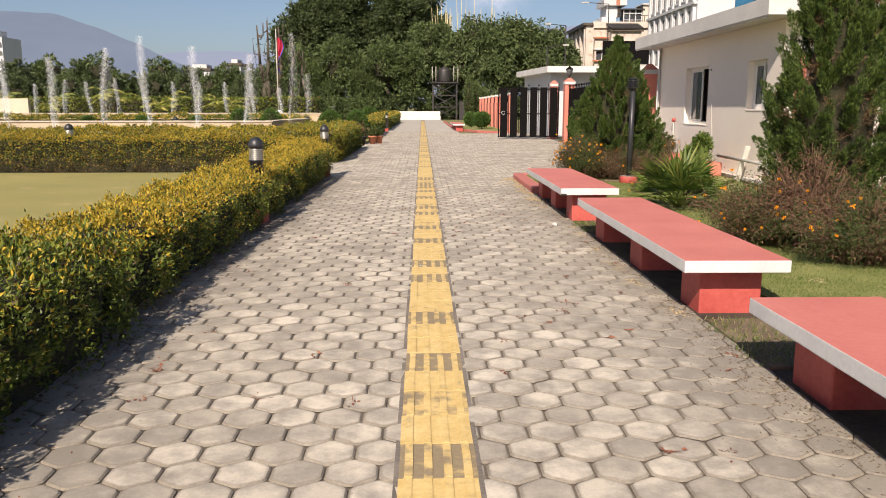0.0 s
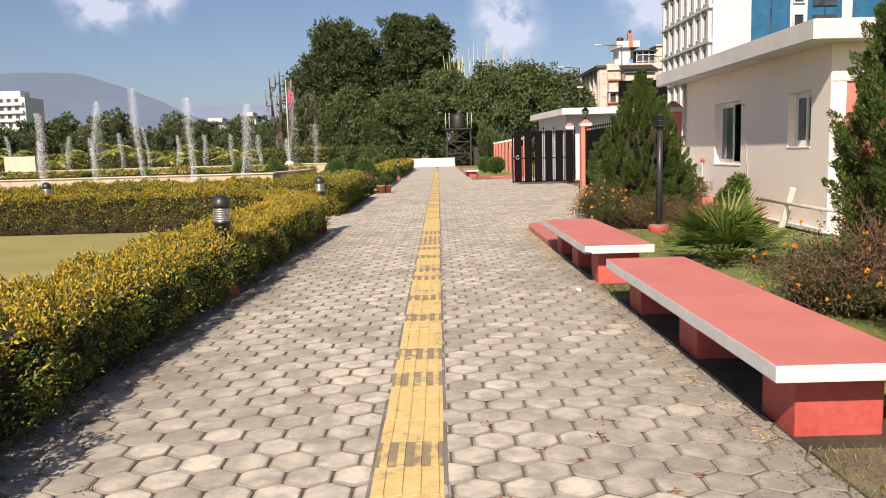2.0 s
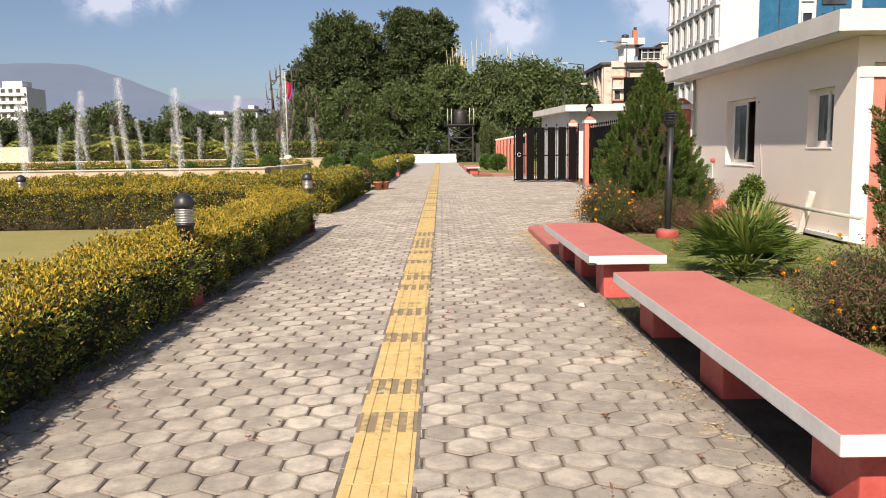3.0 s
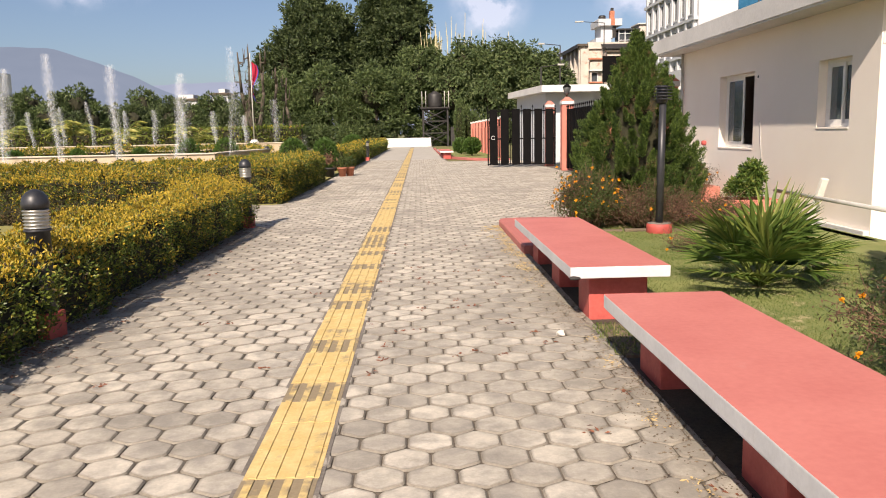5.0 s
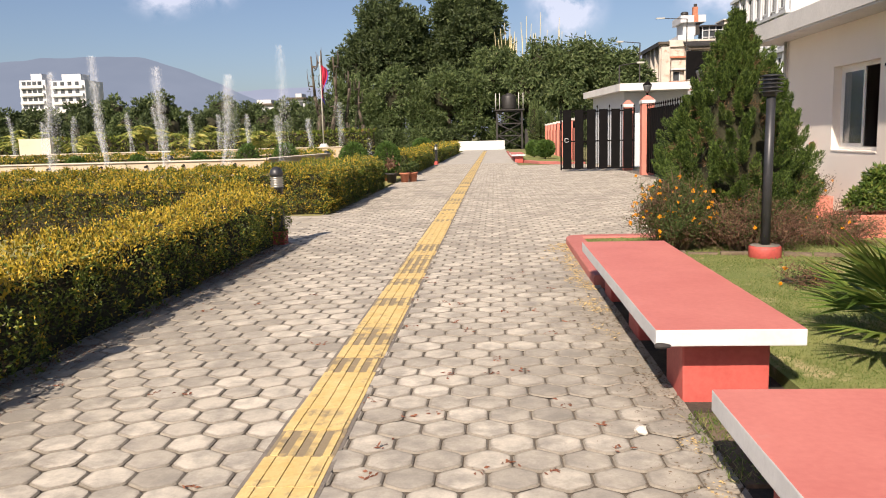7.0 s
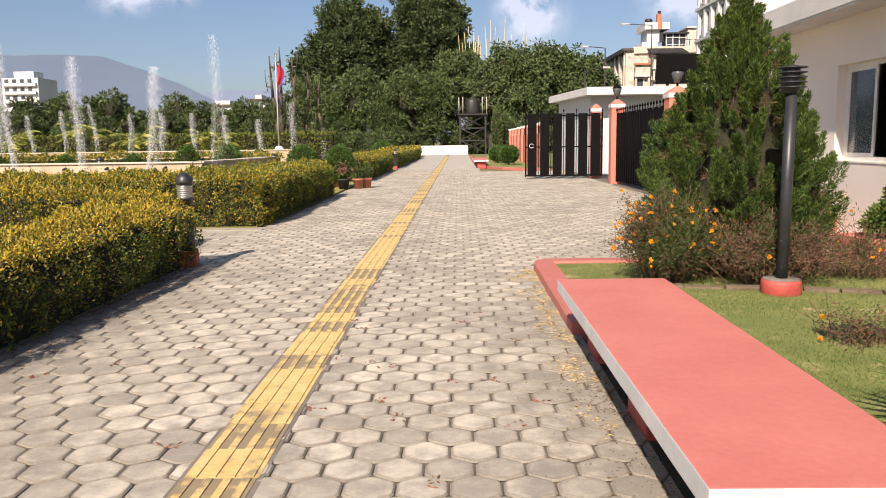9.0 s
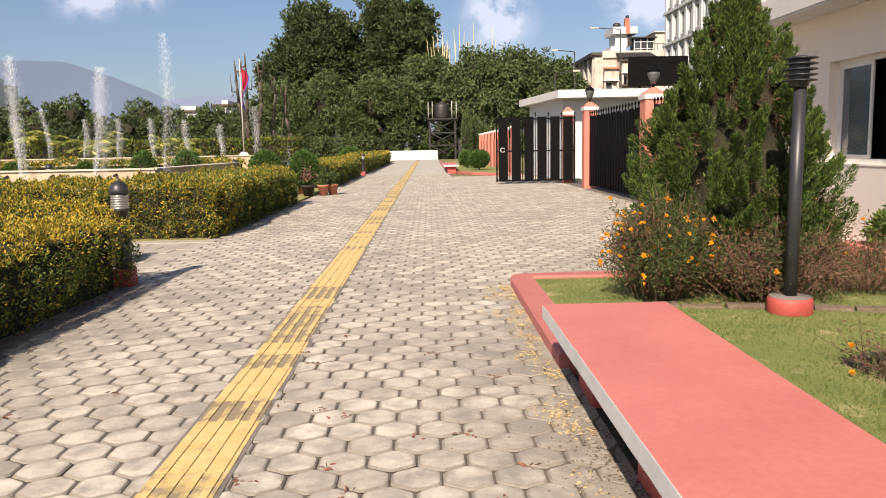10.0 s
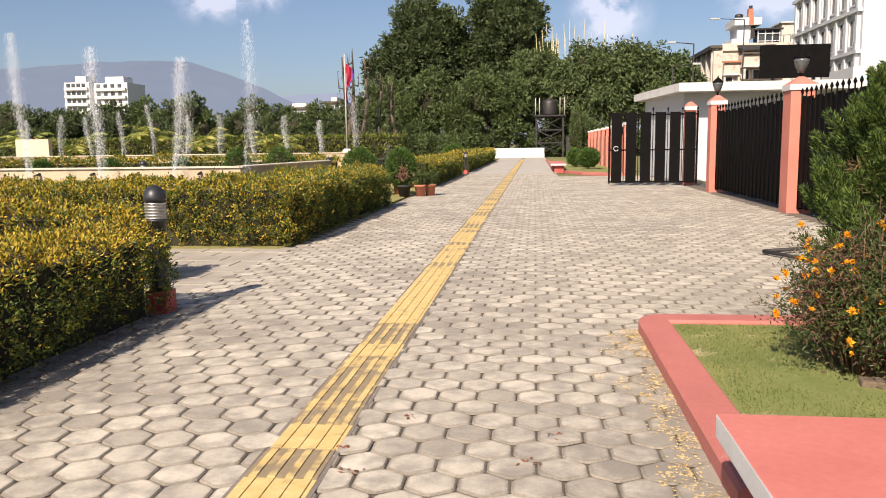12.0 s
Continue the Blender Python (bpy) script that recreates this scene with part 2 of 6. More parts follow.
L_MARI = leafy("marigold_leaf", [(0.1, (0.03, 0.055, 0.015)), (0.9, (0.11, 0.14, 0.04))])
L_DARK = leafy("dark_tree_leaf", [(0.1, (0.03, 0.048, 0.02)), (0.6, (0.078, 0.108, 0.04)), (0.95, (0.15, 0.18, 0.07))], 0.55, 0.2)
L_MID = leafy("broad_tree_leaf", [(0.1, (0.046, 0.072, 0.026)), (0.6, (0.105, 0.148, 0.05)), (0.95, (0.20, 0.235, 0.09))], 0.55, 0.25)
L_BAMBOO = leafy("drooping_leaf", [(0.1, (0.05, 0.08, 0.028)), (0.6, (0.105, 0.145, 0.052)), (0.95, (0.19, 0.22, 0.088))], 0.55, 0.25)
L_PALM = leafy("palm_frond_leaf", [(0.1, (0.12, 0.17, 0.04)), (0.6, (0.3, 0.32, 0.07)), (0.95, (0.55, 0.45, 0.14))], 0.5, 0.25)
L_GRASS = leafy("grass_blade", [(0.1, (0.065, 0.12, 0.02)), (0.55, (0.15, 0.20, 0.045)), (0.9, (0.42, 0.35, 0.17))], 0.6, 0.3)
L_TOPIARY = leafy("clipped_bush_leaf", [(0.1, (0.035, 0.08, 0.018)), (0.9, (0.12, 0.2, 0.04))])


def glass_build(nt, p, out):
    p.inputs["Base Color"].default_value = (0.10, 0.13, 0.15, 1)
    p.inputs["Roughness"].default_value = 0.06
    p.inputs["Specular IOR Level"].default_value = 0.9
    p.inputs["Alpha"].default_value = 0.8


M_GLASS = material("tinted_window_glass", glass_build)


def dark_glass_build(nt, p, out):
    p.inputs["Roughness"].default_value = 0.12
    nt.links.new(ramp(nt, noise_tex(nt, 0.5), [(0.3, (0.02, 0.025, 0.03)), (0.7, (0.08, 0.09, 0.1))]), p.inputs["Base Color"])


M_DARKGLASS = material("dark_window_glass", dark_glass_build)


def spray_build(nt, p, out):
    p.inputs["Base Color"].default_value = (0.93, 0.95, 0.97, 1)
    p.inputs["Roughness"].default_value = 0.35
    t = nt.nodes.new("ShaderNodeBsdfTransparent")
    s = nt.nodes.new("ShaderNodeMixShader")
    s.inputs[0].default_value = 0.17
    nt.links.new(t.outputs[0], s.inputs[1])
    nt.links.new(p.outputs[0], s.inputs[2])
    nt.links.new(s.outputs[0], out.inputs[0])


M_SPRAY = material("fountain_spray", spray_build)


def water_build(nt, p, out):
    p.inputs["Base Color"].default_value = (0.12, 0.15, 0.14, 1)
    p.inputs["Roughness"].default_value = 0.08
    bump(nt, p, noise_tex(nt, 6, 4), 0.5, 0.02)


M_WATER = material("pool_water", water_build)


# self-glowing colour with the haze of distance painted in
def painted_haze_build(c1, c2, scale):
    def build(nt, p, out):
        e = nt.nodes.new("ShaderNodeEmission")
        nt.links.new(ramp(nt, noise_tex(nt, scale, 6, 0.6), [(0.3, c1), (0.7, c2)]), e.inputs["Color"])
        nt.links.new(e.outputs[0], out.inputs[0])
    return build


M_HILL = material("haze_painted_hill", painted_haze_build((0.18, 0.215, 0.275), (0.205, 0.24, 0.30), 0.004))
M_HILL2 = material("haze_painted_ridge", painted_haze_build((0.27, 0.30, 0.38), (0.30, 0.33, 0.41), 0.004))


# ---- mesh helpers ----
def mesh_of(name, bm, mats):
    me = bpy.data.meshes.new(name)
    bm.to_mesh(me)
    bm.free()
    for m in mats if isinstance(mats, (list, tuple)) else [mats]:
        me.materials.append(m)
    return me


def array_mesh(name, verts, faces, mats, index=None, smooth=False):
    """A mesh from arrays: verts (n, 3) and faces (m, k)."""
    verts, faces = np.asarray(verts, np.float32), np.asarray(faces, np.int32)
    me = bpy.data.meshes.new(name)
    me.vertices.add(len(verts))
    me.vertices.foreach_set("co", verts.ravel())
    k = faces.shape[1]
    me.loops.add(faces.size)
    me.loops.foreach_set("vertex_index", faces.ravel())
    me.polygons.add(len(faces))
    me.polygons.foreach_set("loop_start", np.arange(0, faces.size, k, dtype=np.int32))
    for m in mats if isinstance(mats, (list, tuple)) else [mats]:
        me.materials.append(m)
    if index is not None:
        me.polygons.foreach_set("material_index", np.asarray(index, np.int32))
    me.polygons.foreach_set("use_smooth", np.full(len(faces), smooth, dtype=bool))
    me.update(calc_edges=True)
    return me


def thing(name, label, category, group="", kind="", at=(0, 0, 0), turn=0):
    ob = new(name)
    ob.matrix_world = pose(*at, 0, 0, turn)
    return tagged(ob, label, category, group, kind)


def part(name, bm, mats, parent, label=""):
    """One mesh object under a thing or a part, in the parent's own space."""
    ob = new(name, bm if isinstance(bm, bpy.types.Mesh) else mesh_of(name, bm, mats))
    ob.parent = parent
    return tagged(ob, label)


def solid(name, bm, mats, label, category="", group="", kind="", at=None, turn=0):
    """A thing that is one mesh."""
    ob = new(name, bm if isinstance(bm, bpy.types.Mesh) else mesh_of(name, bm, mats))
    if at:
        ob.matrix_world = pose(*at, 0, 0, turn)
    return tagged(ob, label, category, group, kind)


def add_box(bm, x0, x1, y0, y1, z0, z1, mat=0, bevel=0.0):
    before = set(bm.faces)
    m = Matrix.Translation(((x0 + x1) / 2, (y0 + y1) / 2, (z0 + z1) / 2)) @ Matrix.Diagonal((x1 - x0, y1 - y0, z1 - z0, 1))
    made = bmesh.ops.create_cube(bm, size=1, matrix=m)["verts"]
    if bevel:
        edges = list({e for v in made for e in v.link_edges})
        bmesh.ops.bevel(bm, geom=edges, offset=bevel, segments=2, affect="EDGES", profile=0.6)
    for f in bm.faces:
        if f not in before:
            f.material_index = mat
    return bm


def box(x0, x1, y0, y1, z0, z1, bevel=0.0):
    return add_box(bmesh.new(), x0, x1, y0, y1, z0, z1, 0, bevel)


def add_tube(bm, a, b, r0, r1=None, seg=10, mat=0, caps=True):
    a, b = Vector(a), Vector(b)
    r1 = r0 if r1 is None else r1
    before = set(bm.faces)
    m = Matrix.Translation((a + b) / 2) @ (b - a).to_track_quat("Z", "Y").to_matrix().to_4x4()
    bmesh.ops.create_cone(bm, cap_ends=caps, segments=seg, radius1=r0, radius2=r1, depth=(b - a).length, matrix=m)
    for f in bm.faces:
        if f not in before:
            f.material_index = mat
            f.smooth = len(f.verts) == 4
    return bm


def tube(a, b, r0, r1=None, seg=12):
    return add_tube(bmesh.new(), a, b, r0, r1, seg)


def lathe(profile, seg=20):
    """A turned body from (radius, height) pairs."""
    bm = bmesh.new()
    rings = [[bm.verts.new((r * math.cos(2 * math.pi * i / seg), r * math.sin(2 * math.pi * i / seg), z)) for i in range(seg)] for r, z in profile]
    for a, b in zip(rings, rings[1:]):
        for i in range(seg):
            bm.faces.new((a[i], a[(i + 1) % seg], b[(i + 1) % seg], b[i])).smooth = True
    bm.faces.new(rings[0][::-1])
    bm.faces.new(rings[-1])
    return bm


def prism(points, z0, z1):
    """A slab over a plan outline that runs anticlockwise."""
    bm = bmesh.new()
    lo = [bm.verts.new((x, y, z0)) for x, y in points]
    hi = [bm.verts.new((x, y, z1)) for x, y in points]
    bm.faces.new(lo[::-1])
    bm.faces.new(hi)
    n = len(points)
    for i in range(n):
        bm.faces.new((lo[i], lo[(i + 1) % n], hi[(i + 1) % n], hi[i]))
    return bm


RNG = np.random.default_rng(7)


def unit(v):
    return v / np.maximum(np.linalg.norm(v, axis=1, keepdims=True), 1e-6)


def blades(centres, ways, length, width, fold=0.25):
    """Kite-shaped leaves: arrays of vertices and four-sided faces."""
    n = len(centres)
    ways = unit(np.asarray(ways, float))
    side = unit(np.cross(ways, RNG.normal(size=(n, 3))))
    up = np.cross(side, ways)
    L = np.broadcast_to(np.asarray(length, float), (n,))[:, None] * RNG.uniform(0.65, 1.3, (n, 1))
    W = np.broadcast_to(np.asarray(width, float), (n,))[:, None] * RNG.uniform(0.7, 1.25, (n, 1))
    mid = centres + ways * L * 0.45
    v = np.stack([centres, mid + side * W * 0.5 + up * W * fold, centres + ways * L - up * W * fold * 0.6, mid - side * W * 0.5 + up * W * fold], 1).reshape(-1, 3)
    return v, np.arange(4 * n).reshape(-1, 4)


def lumpy(points, scale, amount):
    """Noise at each point, about -amount to amount."""
    return np.array([noise.noise(Vector(p) * scale) for p in points]) * amount


# ---- setting: ground, paving, kerbs ----
STRIP_X0, STRIP_X1 = -0.11, 0.23
bm = bmesh.new()
bmesh.ops.create_grid(bm, x_segments=12, y_segments=12, size=3000, matrix=Matrix.Translation((0, 1200, -0.06)))
solid("ground", bm, M_GROUND, "dry green open ground reaching the horizon", "ground", kind="structure")

bed = bmesh.new()
for x0, x1, y0, y1 in ((-2.35, 2.048, -6, 13.4), (-2.35, 2.048, 13.4, 17.25), (-2.35, 6.6, 17.25, 46), (-2.35, 2.3, 46, 96)):
    add_box(bed, x0, x1, y0, y1, -0.08, -0.014)
pavement = solid("pavement", bed, M_JOINT, "hexagonal concrete paver walkway with dirty joints", "pavement", kind="structure")

far_bed = box(-2.3, 2.25, 50, 95, -0.06, -0.004)
solid("pavement_far", far_bed, plain("far_paving", (0.33, 0.31, 0.27), (0.46, 0.43, 0.38), 0.9, 1.2, 8), "grey paved walkway running on to the far end", "pavement", kind="structure")

# drive outside the gate
solid("road", box(6.6, 14, 17.3, 39.5, -0.055, -0.02), M_ROAD, "grey asphalt drive outside the gates", "road", kind="structure")


def lawn(name, outline, z, mat, label):
    return solid(name, prism(outline, -0.05, z), mat, label, "lawn", kind="structure")


lawn("lawn_garden", [(2.68, -6), (6.5, -6), (6.5, 17.0), (2.1, 17.0), (2.1, 13.8), (2.68, 13.8)], 0.07, M_LAWN, "patchy green and straw lawn beside the benches")
lawn("lawn_dry", [(-40, -6), (-2.6, -6), (-2.6, 18.6), (-40, 18.6)], 0.0, M_DRYLAWN, "dry yellow-green mown lawn behind the hedge")
lawn("lawn_court", [(-45, 21.7), (-2.5, 21.7), (-2.5, 90), (-45, 90)], 0.0, M_DRYLAWN, "yellowed lawn round the fountain pool")
lawn("lawn_far", [(2.5, 52.5), (5.3, 46.5), (5.3, 80), (2.5, 80)], 0.06, M_LAWN, "small green lawn past the gate")


def kerb_run(name, points, width, height, label):
    """A kerb with rounded top edges along a plan line; its outer face is on the line's left."""
    bm = bmesh.new()
    rings = []
    n = len(points)
    for i, p in enumerate(points):
        a = Vector(points[max(i - 1, 0)])
        b = Vector(points[min(i + 1, n - 1)])
        d = (b - a).normalized()
        s = Vector((d.y, -d.x))
        ring = []
        for off, z in ((0, -0.05), (0, height - 0.02), (0.018, height), (width - 0.018, height), (width, height - 0.02), (width, -0.05)):
            q = Vector(p) + s * off
            ring.append(bm.verts.new((q.x, q.y, z + 0.004 * noise.noise(Vector((q.x * 2, q.y * 2, z))))))
        rings.append(ring)
    for a, b in zip(rings, rings[1:]):
        for i in range(5):
            bm.faces.new((a[i], a[i + 1], b[i + 1], b[i]))
    bm.faces.new(rings[0])
    bm.faces.new(rings[-1][::-1])
    bmesh.ops.recalc_face_normals(bm, faces=bm.faces)
    return solid(name, bm, M_KERB, label, "kerb", kind="structure")


line = [(1.98, 13.93 + 0.3 * i) for i in range(10)]
line += [(1.98 + 0.22 * (1 - math.cos(a)), 16.93 + 0.22 * math.sin(a)) for a in [math.pi / 2 * k / 6 for k in range(7)]]
line += [(2.2 + 0.35 * i, 17.15) for i in range(1, 14)]
kerb_run("kerb_garden", line, 0.24, 0.10, "red-painted concrete kerb rounding the garden corner")
# soil under the benches is coloured near-black to paint their shade
solid("soil_bed", box(2.05, 2.69, -6.0, 13.79, -0.08, -0.006), M_SOIL_AND_SHADE, "bare soil beneath the benches, blackened as painted bench shade", "soil", kind="structure")
for y0, y1 in ((4.36, 5.42), (9.42, 10.28)):
    solid("verge", box(2.055, 2.685, y0, y1, -0.07, 0.012), M_SOIL, "earthy verge with sparse grass between two benches", "lawn", kind="structure")
kerb_run("kerb_far", [(2.35, 80), (2.35, 53.0), (2.5, 52.3), (3.6, 48.6), (5.6, 46.0)], 0.22, 0.10, "red-painted kerb round the far lawn")

# raised fountain pools behind the court hedge
def low_wall(parent, line, z, thick=0.32):
    for a, b in zip(line, line[1:]):
        d = (Vector(b) - Vector(a)).normalized()
        s = Vector((-d.y, d.x)) * thick
        part("wall", prism([a, b, (b[0] + s.x, b[1] + s.y), (a[0] + s.x, a[1] + s.y)], -0.05, z - 0.035), M_POOL, parent)
        part("coping", prism([(a[0] - s.x * 0.15, a[1] - s.y * 0.15), (b[0] - s.x * 0.15, b[1] - s.y * 0.15), (b[0] + s.x * 1.15, b[1] + s.y * 1.15), (a[0] + s.x * 1.15, a[1] + s.y * 1.15)], z - 0.032, z), M_COPING, parent, "pale coping")


pool = thing("pool_wall", "cream rendered wall of the raised fountain pool", "wall", kind="structure")
low_wall(pool, [(-40, 27.3), (-5.2, 27.3), (-4.7, 33.2)], 1.06)
for x in (-7.55, -9.9, -6.1, -8.6, -11.4):
    part("spout", tube((x, 27.32, 0.93), (x, 27.16, 0.9), 0.035, 0.03, 8), M_STEEL, pool, "dark water spout")
back = thing("pool_wall_back", "cream rendered wall of the further pool", "wall", kind="structure")
low_wall(back, [(-45, 39.0), (-4.9, 39.0)], 1.24)
solid("water", prism([(-40, 23.9), (-3.6, 23.9), (-3.9, 27.28), (-40, 27.28)], -0.05, 0.3), M_WATER, "shallow grey-green pool water", "water", kind="structure")
solid("water_back", prism([(-45, 39.4), (-5.0, 39.4), (-5.0, 46.0), (-45, 46.0)], -0.05, 0.9), M_WATER, "grey-green water of the further pool", "water", kind="structure")

# far end: white low wall and steps
endwall = thing("wall_end", "white rendered low wall and steps ending the walkway", "wall", kind="structure")
part("lower_step", box(-3.8, 2.2, 95.0, 96.2, -0.05, 0.42), M_SLABWHITE, endwall)
part("upper_wall", prism([(-3.8, 97.2), (2.2, 96.6), (2.2, 97.2), (-3.8, 97.8)], -0.05, 1.0), M_SLABWHITE, endwall)


# ---- guard building beside the path ----
building = thing("guard_house", "cream single-storey building with flat white concrete roof", "building")
WX, WY0, WY1, WTOP = 6.55, 14.3, 21.75, 3.1
W1 = (18.0, 19.55, 1.13, 2.46)
W2 = (14.95, 15.82, 1.48, 2.43)
bm = bmesh.new()
ys = [WY0, W2[0], W2[1], W1[0], W1[1], WY1]
zs = [-0.05, W1[2], W2[2], W2[3], W1[3], WTOP]
lattice = [[bm.verts.new((WX, y, z)) for z in zs] for y in ys]
for a in range(5):
    for b in range(5):
        if (a == 1 and b == 2) or (a == 3 and b in (1, 2, 3)):
            continue
        bm.faces.new((lattice[a][b], lattice[a][b + 1], lattice[a + 1][b + 1], lattice[a + 1][b]))
grown = bmesh.ops.extrude_face_region(bm, geom=bm.faces[:])["geom"]
bmesh.ops.translate(bm, verts=[g for g in grown if isinstance(g, bmesh.types.BMVert)], vec=(0.25, 0, 0))
bmesh.ops.recalc_face_normals(bm, faces=bm.faces[:])
part("path_wall", bm, M_WALL, building)
part("end_wall", box(WX + 0.25, 13.0, WY0 + 0.9, WY0 + 1.15, -0.05, WTOP), M_WALL, building)
part("far_wall", box(WX + 0.25, 13.0, WY1 - 0.25, WY1, -0.05, WTOP), M_WALL, building)
part("back_wall", box(13.0, 13.25, WY0 + 0.9, WY1, -0.05, WTOP), M_WALL, building)
part("porch_return", box(WX + 0.25, 7.15, WY0, WY0 + 0.22, 2.72, WTOP), M_WALL, building)
part("partition", box(8.2, 8.3, WY0 + 1.2, WY1 - 0.3, 0.0, 3.0), M_ROOM, building)
part("room_floor", box(WX + 0.25, 8.2, WY0 + 1.2, WY1 - 0.3, -0.04, 0.02), M_ROOM, building)
part("plinth", box(WX - 0.09, WX - 0.002, WY0, WY1, -0.05, 0.13, 0.01), M_SLABWHITE, building, "whitewashed plinth ledge")
part("roof", prism([(5.98, 13.76), (13.8, 13.76), (13.8, 22.3), (5.98, 22.3)], WTOP + 0.003, 3.4), M_SLABWHITE, building, "white concrete roof slab with wide eaves")
part("roof_upstand", box(7.2, 13.6, 14.9, 22.0, 3.4, 3.52), M_SLABWHITE, building)
part("drip_edge", box(6.0, 6.04, 13.8, 22.25, 3.07, 3.1), M_SLABWHITE, building)
col = part("porch_column", box(6.62, 7.0, 14.33, 14.7, -0.05, 2.5), M_SALMON, building, "salmon painted square column")
part("capital", box(6.57, 7.06, 14.285, 14.76, 2.503, 2.66, 0.01), M_SLABWHITE, col, "white column capital")
part("pilaster", box(7.5, 7.9, 14.9, 15.2, -0.05, 2.5), M_SALMON, building, "salmon painted pilaster")
part("downpipe", tube((6.5, 21.6, 0.0), (6.5, 21.6, 3.1), 0.03), M_GALV, building, "thin grey downpipe")
part("cable", tube((6.535, 17.45, 0.2), (6.535, 17.7, 1.6), 0.006, seg=5), M_GALV, building, "thin wall cable")


def window(name, y0, y1, z0, z1, ajar, label):
    w = thing(name, label, "window", kind="structure")
    x = WX + 0.13
    t = 0.055
    for nm, b in (("frame_side", (y0, y0 + t, z0, z1)), ("frame_side", (y1 - t, y1, z0, z1)), ("frame_head", (y0 + t, y1 - t, z1 - t, z1)), ("frame_foot", (y0 + t, y1 - t, z0, z0 + t))):
        part(nm, box(x, x + 0.07, b[0], b[1], b[2], b[3], 0.004), M_PVC, w)
    part("sill", box(WX - 0.01, x, y0 + 0.002, y1 - 0.002, z0 - 0.03, z0 - 0.003, 0.004), M_WALL, w)
    mid = (y0 + y1) / 2
    sashes = [(mid - 0.03, y1 - t, 0.0)] if ajar else [(y0 + t, mid + 0.03, 0.03), (mid - 0.03, y1 - t, 0.0)]
    if ajar:
        sashes.append((mid + 0.06, y1 - t - 0.03, 0.035))
    for a, b, dx in sashes:
        s = bmesh.new()
        k = 0.05
        add_box(s, x + dx + 0.005, x + dx + 0.03, a, a + k, z0 + t, z1 - t)
        add_box(s, x + dx + 0.005, x + dx + 0.03, b - k, b, z0 + t, z1 - t)
        add_box(s, x + dx + 0.005, x + dx + 0.03, a + k, b - k, z0 + t, z0 + t + k)
        add_box(s, x + dx + 0.005, x + dx + 0.03, a + k, b - k, z1 - t - k, z1 - t)
        sash = part("sash", s, M_PVC, w)
        pane = part("pane", box(x + dx + 0.014, x + dx + 0.02, a + k, b - k, z0 + t + k, z1 - t - k), M_GLASS, sash)
        pane.visible_shadow = False
    return w


window("window_1", *W1, True, "white sliding window half open on a dark room")
window("window_2", *W2, False, "small white sliding window with tinted panes")
for i in range(8):
    y = 18.95 + 0.14 * (i % 4)
    z = 1.45 + 0.26 * (i // 4)
    solid("notice_paper", box(WX + 0.222, WX + 0.226, y, y + 0.11, z, z + 0.2), M_PAPER, "pale printed notice behind the window pane", "paper", "papers in the window")


# ---- gate, its pillars and lamps ----
def pillar(x, y, top, lamp, label, w=0.36):
    p = thing("gate_pillar", label, "pillar", "gate pillars", at=(x, y, 0))
    h = w / 2
    part("shaft", box(-h, h, -h, h, -0.05, top - 0.28, 0.012), M_SALMON, p)
    part("neck", box(-h - 0.03, h + 0.03, -h - 0.03, h + 0.03, top - 0.277, top - 0.16, 0.01), M_SLABWHITE, p, "white pillar band")
    cap = bmesh.new()
    bmesh.ops.create_cone(cap, cap_ends=True, segments=4, radius1=(h + 0.02) * 1.414, radius2=0.07, depth=0.16, matrix=Matrix.Translation((0, 0, top - 0.077)) @ Matrix.Rotation(radians(45), 4, "Z"))
    part("cap", cap, M_SALMON, p, "salmon pyramid cap")
    if lamp:
        ln = thing("pillar_lamp", "black and glass globe lantern on a gate pillar", "lamp", "pillar lamps", at=(x, y, top))
        part("stem", tube((0, 0, 0), (0, 0, 0.1), 0.03, seg=8), M_BLACK, ln)
        part("globe", lathe([(0.05, 0.08), (0.1, 0.17), (0.145, 0.3), (0.15, 0.36)], 14), M_LAMPGLASS, ln, "frosted glass globe")
        part("hood", lathe([(0.165, 0.362), (0.14, 0.4), (0.06, 0.47), (0.025, 0.5), (0.012, 0.56)], 14), M_BLACK, ln)
    return p


pillar(6.42, 34.5, 2.77, True, "tall salmon gate pillar with white band and lantern", 0.42)
pillar(6.5, 27.6, 2.72, True, "salmon gate pillar with lantern between two leaves", 0.5)
pillar(6.45, 22.4, 2.72, False, "salmon gate pillar beside the guard house")
pillar(6.38, 38.25, 2.78, False, "salmon gate pillar carrying the open leaf")
pillar(12.2, 38.3, 2.78, False, "salmon boundary pillar beyond the gate")


